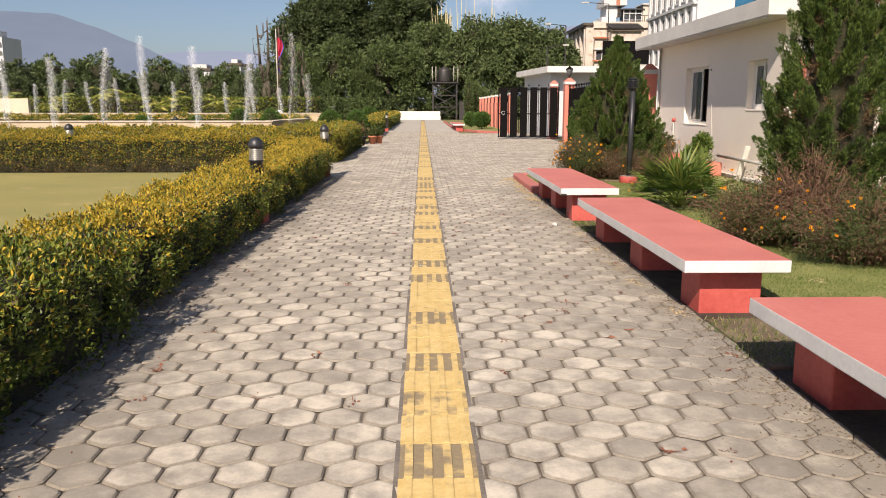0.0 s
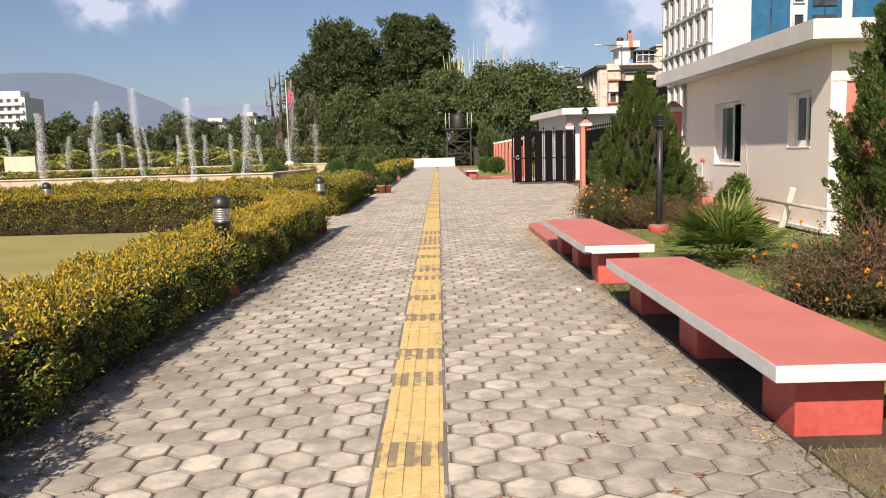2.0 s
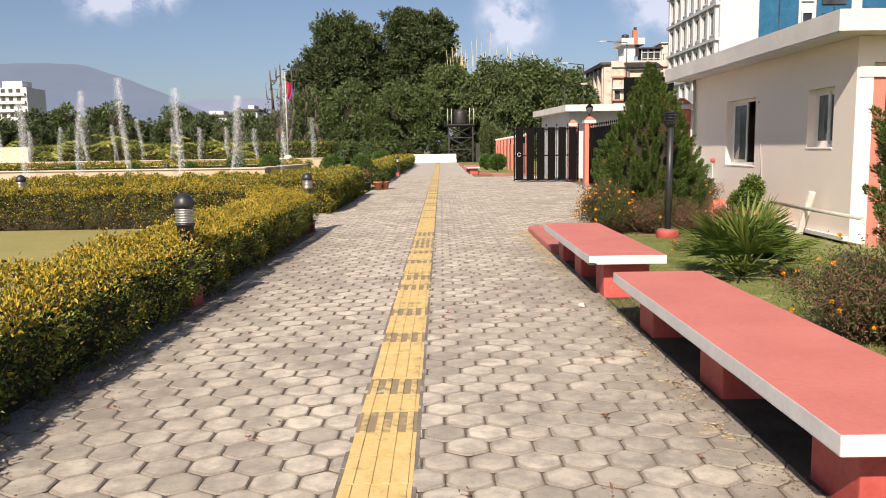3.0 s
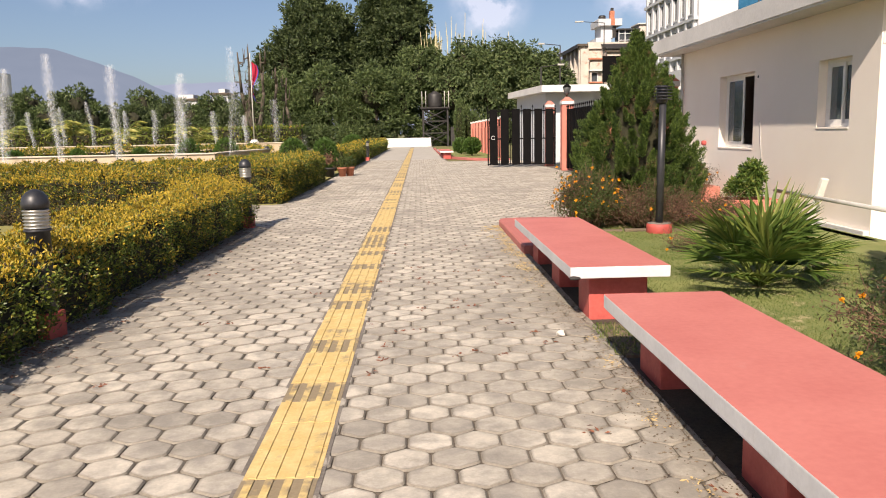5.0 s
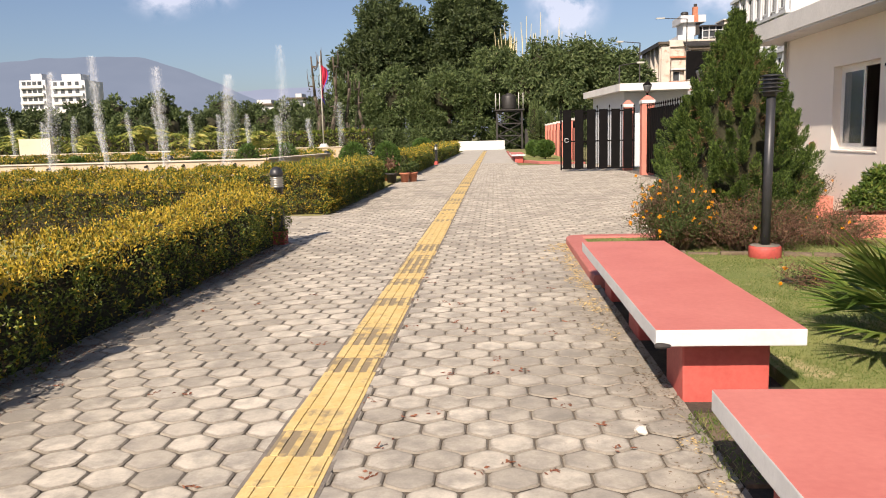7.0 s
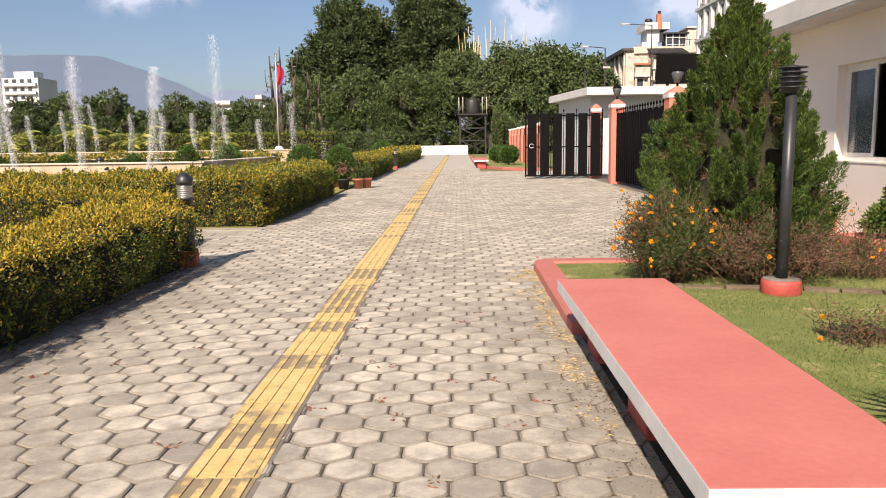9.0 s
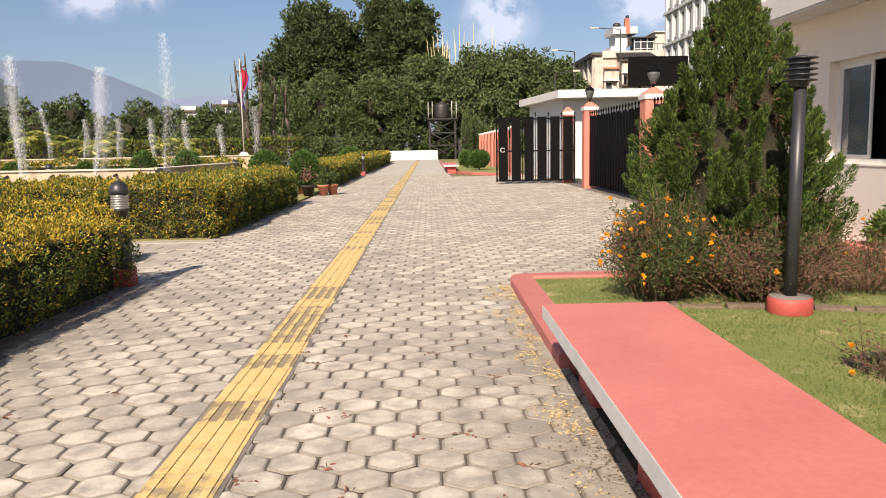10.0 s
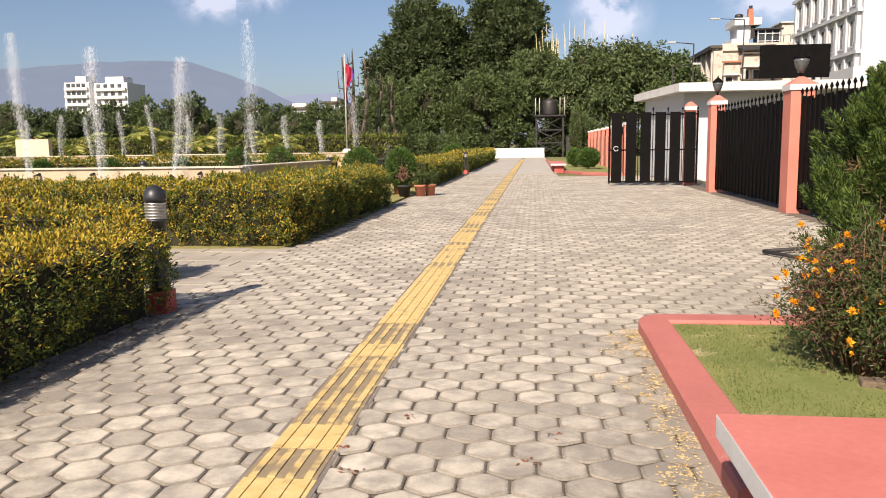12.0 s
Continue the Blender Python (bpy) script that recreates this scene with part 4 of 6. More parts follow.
def flower_bush(at, rx, ry, h, leaves, stems, flowers, dryness, label, seed):
    """A loose bush of thin stems, small leaves and marigold heads."""
    rng = np.random.default_rng(seed)
    b = thing("marigold_bush", label, "bush", "marigold bushes", at=at)
    bm = bmesh.new()
    tips = []
    for i in range(stems):
        a = rng.random() * 2 * math.pi
        r = rng.random() ** 0.6
        base = Vector((0.3 * r * rx * math.cos(a), 0.3 * r * ry * math.sin(a), 0))
        tip = Vector((r * rx * math.cos(a), r * ry * math.sin(a), h * (0.55 + 0.5 * rng.random()) * (1 - 0.35 * r)))
        mid = (base + tip) / 2 + Vector((0, 0, 0.12 * h))
        add_tube(bm, base, mid, 0.007, 0.005, 4)
        add_tube(bm, mid, tip, 0.005, 0.003, 4)
        for q in range(2):
            side = tip + Vector(rng.normal(0, 0.1, 3))
            add_tube(bm, mid.lerp(tip, 0.3 + 0.3 * q), side, 0.003, 0.002, 3)
            tips.append(side)
        tips.append(tip)
    part("stem", bm, M_STEM, b, "thin dry stems")["kind"] = "stuff"
    n = int(leaves * 1.9)
    pick = np.array([tuple(tips[i]) for i in rng.integers(0, len(tips), n)])
    c = pick * (0.35 + 0.65 * rng.random((n, 1)) ** 0.6) + rng.normal(0, 0.045, (n, 3))
    c[:, 2] = np.maximum(c[:, 2], 0.02)
    v, f = blades(c, rng.normal(0, 1, (n, 3)) + np.array([0, 0, 0.2]), 0.036, 0.011)
    idx = np.where(rng.random(n) < dryness + 0.5 * np.clip(0.5 - c[:, 2] / h, 0, 1) + lumpy(c + np.array(at), 2.2, 0.7), 1, 0)
    part("leaf_cover", array_mesh("leaf_cover", v, f, [L_MARI, L_DRYBUSH], idx), None, b)["kind"] = "stuff"
    for i in range(flowers):
        tip = tips[rng.integers(0, len(tips))]
        q = Vector(tip) * rng.uniform(1.0, 1.08) + Vector(rng.normal(0, 0.02, 3))
        if i % 2:
            a = rng.random() * 2 * math.pi
            z = rng.uniform(0.3, 0.75)
            q = Vector((math.cos(a) * rx * (1.08 - 0.35 * z), math.sin(a) * ry * (1.08 - 0.35 * z), h * z)) + Vector(rng.normal(0, 0.025, 3))
        q.z = max(q.z, 0.06)
        m = 26
        d = unit(rng.normal(0, 1, (m, 3)) + np.array([0, -0.2, 0.9]))
        v, f = blades(np.tile(np.array(q), (m, 1)), d, 0.023 * rng.uniform(0.75, 1.25), 0.016, 0.1)
        part("flower", array_mesh("flower", v, f, M_ORANGE), None, b, "orange marigold head" if i == 0 else "")
    return b


flower_bush((3.15, 15.75, 0.03), 0.54, 0.54, 1.0, 15000, 110, 110, 0.22, "orange marigolds beside the cypress", 11)
flower_bush((4.0, 15.5, 0.03), 0.8, 0.45, 0.8, 8500, 60, 8, 0.6, "withered brown marigold bush under the cypress", 12)
flower_bush((5.1, 15.9, 0.03), 0.6, 0.5, 0.55, 2600, 50, 7, 0.7, "dry straggling marigold bush", 13)
flower_bush((3.7, 8.3, 0.03), 0.7, 0.8, 0.78, 11000, 120, 26, 0.45, "marigolds with brown withered stems", 14)
flower_bush((4.2, 7.2, 0.03), 0.8, 0.7, 0.8, 11000, 120, 28, 0.45, "tangled marigold bush under the tall cypress", 15)
flower_bush((4.9, 6.6, 0.03), 0.7, 0.7, 0.7, 8000, 90, 20, 0.42, "marigold bush by the lawn", 16)
flower_bush((4.05, 8.0, 0.03), 0.4, 0.4, 1.2, 5000, 90, 3, 0.95, "tall withered brown bush against the cypress", 19)
flower_bush((5.6, 18.2, 0.03), 0.5, 0.6, 0.95, 2600, 40, 6, 0.6, "dry rose and marigold stems by the wall", 17)
flower_bush((3.9, 13.4, 0.03), 0.35, 0.3, 0.22, 700, 24, 3, 0.6, "small dying marigold plant on the lawn", 18)


def leafy_bush(name, at, rx, ry, rz, count, size, mat, label, category="bush", group="", trunk=0.0, droop=0.0, seed=1):
    rng = np.random.default_rng(seed)
    b = thing(name, label, category, group, at=at)
    z0 = trunk
    d = unit(rng.normal(0, 1, (count, 3)))
    r = rng.uniform(0.82, 1.03, (count, 1))
    c = d * r * np.array([rx, ry, rz]) + np.array([0, 0, rz + z0])
    c += d * lumpy(c + np.array(at), 3 / max(rx, 0.3), 0.1 * rx)[:, None]
    c[:, 2] = np.maximum(c[:, 2], 0.02)
    w = d + rng.normal(0, 0.6, (count, 3)) + np.array([0, 0, 0.4 - droop])
    v, f = blades(c, w, size, size * 0.42)
    part("foliage", array_mesh("foliage", v, f, mat), None, b)["kind"] = "stuff"
    # core coloured near-black to paint the bush's inner shade
    core = bmesh.new()
    bmesh.ops.create_icosphere(core, subdivisions=2, radius=0.8, matrix=Matrix.Translation((0, 0, rz + z0)) @ Matrix.Diagonal((rx, ry, rz, 1)))
    part("branch_core", core, M_SHADE_FILL, b, "near-black core painted as shade behind the leaves")
    part("trunk", tube((0, 0, -0.03), (0, 0, z0 + rz), 0.03 + 0.02 * rx, 0.02, 7), M_BARK, b)
    return b


bush = thing("shrub", "bright green leafy shrub in the planter box", "bush", at=(5.98, 16.85, 0.3))
part("stem", tube((0, 0, 0), (0.02, 0, 0.5), 0.015, 0.008, 6), M_STEM, bush)
part("foliage", crown_mesh([(0, 0, 0.25, 0.24, 0.22), (0.12, 0, 0.45, 0.16, 0.2), (-0.16, 0, 0.2, 0.16, 0.14)], 2600, 0.075, L_FAN, 0.1, "foliage", np.random.default_rng(21), 20), None, bush)["kind"] = "stuff"
leafy_bush("shrub", (5.9, 19.4, 0.3), 0.35, 0.3, 0.3, 800, 0.09, L_MARI, "green and red shrub in the far planter", seed=22)
for i, (x, y, s, lab) in enumerate(((-3.85, 33.0, 0.46, "round clipped bush by the pool corner"), (-2.8, 34.0, 0.42, "clipped bush beside the flower pots"), (4.05, 53.5, 0.52, "round clipped bush on the far lawn"), (3.6, 57.5, 0.5, "clipped bush further along the far lawn"), (-4.2, 63.0, 0.7, "dark clipped bush by the walkway"))):
    leafy_bush("topiary_bush", (x, y, 0.0), s, s, s * 0.85 if y > 45 else 0.56, 3200, 0.1 + 0.05 * (y > 45), L_TOPIARY, lab, "bush", "clipped bushes", 0.25, 0.2, 30 + i)
for i, (x, r) in enumerate(((-6.45, 0.42), (-7.8, 0.38), (-9.6, 0.3), (-11.9, 0.3), (-14.2, 0.32))):
    leafy_bush("topiary_bush", (x, 33.8, 0.0), r, r, 0.42 + 0.15 * (r > 0.35), 1800, 0.1, L_TOPIARY, "clipped bush behind the fountain pool wall", "bush", "terrace bushes", 0.3, 0.2, 40 + i)

# flower pots by the gap in the hedge
for i, (x, y, r, m, lab) in enumerate(((-2.55, 33.0, 0.2, M_STEEL, "dark round flower pot with thin plant"), (-2.1, 33.1, 0.17, M_TERRA, "terracotta flower pot beside the hedge"), (-1.85, 33.4, 0.17, M_TERRA, "terracotta flower pot beside the walkway"), (-2.9, 34.2, 0.2, M_TERRA, "terracotta flower pot behind the others"))):
    p = thing("flower_pot", lab, "pot", "flower pots", at=(x, y, 0))
    part("pot", lathe([(r * 0.7, -0.015), (r * 0.95, 0.27), (r * 1.08, 0.275), (r * 1.08, 0.33), (r * 0.9, 0.33), (r * 0.88, 0.28)], 16), m, p)
    n = 160
    c = RNG.normal(0, 0.09, (n, 3)) + np.array([0, 0, 0.5 + 0.1 * (i == 0)])
    c[:, 2] = np.maximum(c[:, 2], 0.3)
    v, f = blades(c, RNG.normal(0, 1, (n, 3)) + np.array([0, 0, 0.6]), 0.13, 0.05)
    part("plant", array_mesh("plant", v, f, L_MARI if i else L_DRYBUSH), None, p, "sparse pot plant")["kind"] = "stuff"


# bare soil patches and the stone edging of the flower bed
def soil_patch(x, y, r, seed):
    bm = bmesh.new()
    rings = []
    for q, z in ((1.0, -0.01), (0.8, 0.02), (0.45, 0.03), (0.15, 0.034)):
        rings.append([bm.verts.new((r * q * (1 + 0.22 * noise.noise(Vector((math.cos(a) * 1.5, math.sin(a) * 1.5, seed)))) * math.cos(a), 0.8 * r * q * (1 + 0.22 * noise.noise(Vector((math.cos(a) * 1.5, math.sin(a) * 1.5, seed)))) * math.sin(a), z + 0.008 * noise.noise(Vector((a * 3, q * 9, seed))))) for a in [2 * math.pi * k / 28 for k in range(28)]])
    for a, b in zip(rings, rings[1:]):
        for i in range(28):
            bm.faces.new((a[i], a[(i + 1) % 28], b[(i + 1) % 28], b[i])).smooth = True
    bm.faces.new(rings[-1])
    solid("soil_patch", bm, M_SOIL_AND_SHADE, "round patch of bare dark soil in the lawn", "soil", "soil patches", at=(x, y, 0.072))


for i, (x, y, r) in enumerate(((3.98, 13.6, 0.3), (4.86, 14.2, 0.3))):
    soil_patch(x, y, r, 3.7 * i)
rng = np.random.default_rng(53)
x = 3.02
for i in range(7):
    w = rng.uniform(0.22, 0.34)
    stone = box(-w / 2, w / 2, -0.06, 0.06, -0.03, 0.05, 0.012)
    for v in stone.verts:
        v.co += Vector([0.012 * noise.noise(v.co * 9 + Vector((i * 3, j, 0))) for j in range(3)])
    solid("edging_stone", stone, M_SOIL, "rough brown edging stone of the flower bed", "stone", "edging stones", at=(x + w / 2, 15.42 - 0.23 * (x - 3.05), 0.05 + rng.uniform(-0.015, 0.012)), turn=-13 + rng.normal(0, 3))
    x += w + 0.015

# fan palm on the lawn
palm = thing("fan_palm", "low fan palm with stiff pointed green leaves", "palm", at=(3.75, 11.25, 0.06))
rng = np.random.default_rng(51)
for i in range(32):
    a = rng.random() * 2 * math.pi
    lift = rng.uniform(0.1, 1.25)
    d = Vector((math.cos(a) * math.cos(lift), math.sin(a) * math.cos(lift), math.sin(lift)))
    stalk = 0.32 + 0.14 * rng.random()
    hub = d * stalk + Vector((0, 0, 0.08))
    s = d.cross(Vector((0, 0, 1))).normalized()
    up = s.cross(d)
    bm = bmesh.new()
    add_tube(bm, (0, 0, 0.02), hub, 0.012, 0.009, 5)
    for k in range(15):
        th = radians(-78 + 156 * k / 14)
        w = (d * math.cos(th) + s * math.sin(th)).normalized()
        L = 0.56 * (1 - 0.22 * abs(math.sin(th))) * rng.uniform(0.9, 1.1)
        side = (s * math.cos(th) - d * math.sin(th)) * 0.02
        p0, p1 = hub, hub + w * L * 0.55
        p2 = hub + w * L - Vector((0, 0, 0.02 + 0.08 * rng.random() * L))
        rows = [[bm.verts.new(p0 - side * 0.4), bm.verts.new(p0 + up * 0.004), bm.verts.new(p0 + side * 0.4)],
                [bm.verts.new(p1 - side + up * 0.008), bm.verts.new(p1 - up * 0.004), bm.verts.new(p1 + side + up * 0.008)]]
        tip = bm.verts.new(p2)
        for q in range(2):
            bm.faces.new((rows[0][q], rows[0][q + 1], rows[1][q + 1], rows[1][q]))
            bm.faces.new((rows[1][q], rows[1][q + 1], tip))
    for v in bm.verts:
        v.co.z = max(v.co.z, 0.012)
    part("leaf", bm, L_FAN, palm)


# grass blades
def grass(name, x0, x1, y0, y1, z, n, length, label, keep=None):
    c = np.stack([RNG.uniform(x0, x1, n), RNG.uniform(y0, y1, n), np.full(n, z)], 1)
    dens = lumpy(c, 0.9, 0.5) + lumpy(c, 3.5, 0.3)
    c = c[dens > RNG.uniform(-0.45, 0.25, n)]
    if length < 0.04:
        c = c[(c[:, 0] > 2.7) | (c[:, 1] > 13.82)]
    w = RNG.normal(0, 0.75, (len(c), 3)) + np.array([0, 0, 0.8])
    w[:, 2] = np.abs(w[:, 2])
    v, f = blades(c, w, length, length * 0.13)
    return solid(name, array_mesh(name, v, f, L_GRASS), None, label, "grass", kind="stuff")


grass("grass", 2.24, 5.6, 3.0, 16.9, 0.068, 230000, 0.028, "short mixed green and straw grass on the garden lawn")
for y0, y1 in ((4.36, 5.42), (9.42, 10.28)):
    grass("grass_verge", 1.99, 2.69, y0, y1, 0.008, 1900, 0.045, "grass tufts growing out between the benches")


# ---- fountain jets ----
def jet(x, y, z0, height, width, seed, count, label):
    """A column of fine drops that thickens to a plume and falls back on one side."""
    rng = np.random.default_rng(seed)
    u = rng.random(count) ** 0.7
    lean = 0.1 * rng.normal()
    spread = width * (0.10 + 0.32 * np.clip(u - 0.25, 0, 1) ** 0.8 * np.clip((1.03 - u) * 5, 0.12, 1))
    c = np.stack([rng.normal(0, 1, count) * spread * 0.6, rng.normal(0, 1, count) * spread * 0.6, u * height], 1)
    c[:, 0] += lean * (u * height) ** 1.3 * 0.4 + 0.12 * width * np.sin(u * 7 + seed)
    strand = rng.integers(0, 5, count)
    c[:, 0] += (rng.normal(0, 0.16, 5) * width)[strand] * u
    fall = rng.random(count) < 0.33
    drop = rng.random(count)
    c[fall, 0] += width * (0.2 + 0.35 * drop[fall])
    c[fall, 2] *= 1 - 0.5 * drop[fall] ** 2
    j = thing("water_jet", label, "fountain", "fountain jets", at=(x, y, z0))
    for name, pick in (("rising_spray", ~fall), ("falling_spray", fall)):
        q = c[pick]
        v, f = blades(q, rng.normal(0, 0.22, q.shape) + np.array([0, 0, 1.0]), 0.06, 0.0085, 0.3)
        v[:, 2] = np.maximum(v[:, 2], -0.02)
        part(name, array_mesh(name, v, f, M_SPRAY), None, j)["kind"] = "stuff"
    return j


for i, top in enumerate((3.75, 3.1, 3.35, 3.65, 3.3, 3.0, 3.4, 3.2, 3.5, 3.1, 3.3)):
    jet(-4.2 - 1.47 * i, 25.0, 0.3, top - 0.3, 0.25, 60 + i, 5200 if i else 2400, "tall white fountain jet behind the court hedge")
for i, top in enumerate((3.2, 2.5, 2.7, 2.8, 2.8, 2.8, 3.25, 3.0, 2.8, 2.9, 2.7, 3.0, 2.8, 2.9)):
    jet(-6.1 - 1.42 * i, 42.0, 0.9, top - 0.9, 0.28, 80 + i, 2800, "white fountain jet in the further pool")
jet(-4.7, 42.0, 0.0, 1.55, 0.25, 95, 500, "short white jet beside the further pool")


# ---- flag ----
flag = thing("flag_pole", "white flagpole with a hanging crimson pennant flag", "flag", at=(-11.15, 61.6, 0))
part("pedestal", lathe([(0.42, -0.05), (0.42, 0.7), (0.36, 0.75), (0.36, 1.05), (0.2, 1.3)], 18), M_SLABWHITE, flag)
part("pole", tube((0, 0, 1.3), (0, 0, 7.4), 0.05, 0.035, 10), M_GALV, flag)
cloth = bmesh.new()
grid = [[cloth.verts.new((0.06 + (0.5 * (0.55 + 0.45 * math.sin(0.6 + j * 0.5)) * (1 - 0.5 * (j > 5) * (j - 5) / 7)) * i / 6 + 0.02, 0.09 * math.sin(i * 1.6 + j * 0.35), 6.8 - 2.5 * j / 12 - 0.3 * i / 6)) for i in range(7)] for j in range(13)]
for j in range(12):
    for i in range(6):
        cloth.faces.new((grid[j][i], grid[j][i + 1], grid[j + 1][i + 1], grid[j + 1][i])).material_index = 1 if i == 5 or j == 11 else (2 if i in (2, 3) and j in (6, 7) else 0)
part("flag_cloth", cloth, [M_CRIMSON, M_CLOTHBLUE, M_WHITE], flag, "crimson cloth with blue border")


# ---- trees ----
def limbs(bm, base, tips, r):
    for t in tips:
        t, base = Vector(t), Vector(base)
        m = base.lerp(t, 0.5) + Vector((0, 0, 0.12 * (t - base).length))
        add_tube(bm, base, m, r, r * 0.65, 6)
        add_tube(bm, m, t, r * 0.65, r * 0.2, 6)


def tree(name, at, height, trunk_r, blobs, count, size, mat, label, droop=0.0, seed=1, group=""):
    t = thing(name, label, "tree", group, at=at)
    bm = bmesh.new()
    add_tube(bm, (0, 0, -0.1), (0.1, 0, height * 0.45), trunk_r, trunk_r * 0.7, 9)
    limbs(bm, (0.1, 0, height * 0.4), [b[:3] for b in blobs], trunk_r * 0.5)
    part("trunk", bm, M_BARK, t)
    part("crown", crown_mesh(blobs, count, size, mat, droop, "crown", np.random.default_rng(seed)), None, t)["kind"] = "stuff"
    # near-black lobes paint the shade within the crown
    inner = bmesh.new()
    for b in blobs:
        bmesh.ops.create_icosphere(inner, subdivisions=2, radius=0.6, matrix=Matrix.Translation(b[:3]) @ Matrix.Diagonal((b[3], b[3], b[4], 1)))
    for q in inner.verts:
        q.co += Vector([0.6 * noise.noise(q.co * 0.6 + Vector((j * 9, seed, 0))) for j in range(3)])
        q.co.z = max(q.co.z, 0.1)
    part("inner_shade", inner, M_SHADE_FILL, t, "near-black filler painted as shade in the crown")
    return t


# two big dark trees and the mass in front of them
tree("tree", (-12.5, 112, 0), 20, 0.6, [(0, 0, 13.5, 5.2, 5.5), (-4.5, 0, 10.5, 3.8, 4), (3.5, 1, 10.5, 3.8, 4.5), (-1, 0, 17, 3.4, 3.2), (2.5, 0, 15.5, 3.2, 3.2)], 30000, 0.5, L_DARK, "tall dense dark evergreen tree", seed=71)
tree("tree", (-2.6, 113, 0), 21, 0.6, [(0, 0, 14.5, 4.6, 5), (-2.0, 0, 18.2, 3.0, 2.8), (2.2, 0, 17.2, 2.9, 3.2), (3.2, 0, 12, 3.0, 3.2), (-2.8, 0, 11.5, 3.4, 3.5)], 30000, 0.5, L_DARK, "tall dark tree with layered crown", seed=72)
tree("tree", (-16.5, 104, 0), 9, 0.3, [(0, 0, 6.2, 3.0, 3.2), (-2.2, 0, 4.2, 2.4, 2.6), (2.2, -1, 4.2, 2.6, 3.0)], 12000, 0.42, L_MID, "leafy green tree in front of tall trees", seed=73)
tree("tree", (-10.5, 103, 0), 10, 0.3, [(0, 0, 6.4, 3.4, 3.6), (-2.6, 0, 3.6, 2.8, 3.0), (2.8, -1, 4.2, 2.9, 3.4)], 15000, 0.42, L_MID, "broad green tree standing at the lawn edge", seed=74)
tree("tree", (-4.5, 102, 0), 10, 0.3, [(0, 0, 6.4, 3.3, 3.4), (-2.4, 0, 3.4, 2.6, 3.0), (2.8, 0, 5.2, 2.8, 4.0)], 15000, 0.42, L_MID, "broad green tree behind the white end wall", seed=75)
tree("tree", (1.2, 106, 0), 13, 0.3, [(0, 0, 8.6, 3.0, 4.2), (2.4, 0, 6.2, 2.8, 4.0), (-2.2, 0, 5.6, 2.8, 3.6)], 14000, 0.42, L_MID, "leafy tree behind the water tower", seed=76)
# drooping mass at the right
tree("drooping_tree", (7.0, 104, 0), 13, 0.35, [(0, 0, 9.2, 3.2, 3.6), (-2.2, -1, 6.4, 2.8, 4.2), (3.0, 0, 8.0, 3.2, 4.4)], 15000, 0.5, L_BAMBOO, "drooping light green tree with arching branches", 0.4, 77, "drooping trees")
tree("drooping_tree", (12.0, 103, 0), 13, 0.35, [(0, 0, 9.6, 3.2, 3.6), (-2.4, -1, 7.0, 2.8, 4.4), (3.0, 0, 7.6, 3.0, 4.2)], 15000, 0.5, L_BAMBOO, "drooping light green tree crowding its neighbour", 0.4, 78, "drooping trees")
tree("drooping_tree", (16.5, 104, 0), 11.5, 0.3, [(0, 0, 8.4, 2.6, 3.0), (1.8, 0, 6.6, 2.3, 3.6), (-2.2, 0, 6.0, 2.4, 3.8)], 11000, 0.5, L_BAMBOO, "low drooping tree at the end of the row", 0.4, 79, "drooping trees")
rng = np.random.default_rng(81)
poles = thing("bamboo_culms", "bare straw-coloured bamboo culms above the drooping trees", "bamboo")
M_CULM = plain("straw_culm", (0.4, 0.34, 0.18), (0.56, 0.5, 0.3), 0.6, 3, 20)
for i in range(40):
    x = rng.uniform(1.6, 13.5)
    top = 12.2 + 4.5 * rng.random() * (1 - abs(x - 6) / 14)
    part("culm", tube((x * 0.9 + 0.6, 106 + rng.random(), 3.0 * 0), (x + rng.normal(0, 0.8), 106, top), 0.09, 0.03, 5), M_CULM, poles)
for i in range(3):
    leafy_bush("column_cypress", (4.5 + 0.75 * i, 76 + i, 0), 0.42, 0.42, 2.2 - 0.25 * i, 1800, 0.22, L_MID, "narrow dark green column cypress", "tree", "column cypresses", 0.05, -0.6, 84 + i)

# undergrowth at the foot of the trees
rng = np.random.default_rng(83)
for i in range(15):
    x = -23 + 3.0 * i + rng.normal(0, 0.5)
    if -3.6 < x < -1.0:
        continue
    s = thing("undergrowth", "dense dark undergrowth at the foot of the trees", "bush", "undergrowth bushes", at=(x, 99.5 + (2 if -5 < x < 7 else 0) + rng.normal(0, 0.6), 0))
    part("foliage", crown_mesh([(0, 0, 1.3, 1.9, 1.4), (-1.2, 0, 0.9, 1.4, 1.0), (1.2, 0, 1.5, 1.3, 1.5)], 3000, 0.36, L_MID if i % 3 else L_DARK, 0.1, "foliage", np.random.default_rng(300 + i)), None, s)["kind"] = "stuff"
    # filler blob whose near-black colour stands for shade under the leaves
    core = bmesh.new()
    bmesh.ops.create_icosphere(core, subdivisions=2, radius=1.0, matrix=Matrix.Translation((0, 0.3, 1.0)) @ Matrix.Diagonal((1.7, 0.9, 1.1, 1)))
    part("inner_shade", core, M_SHADE_FILL, s, "near-black filler painted as shade in the undergrowth")

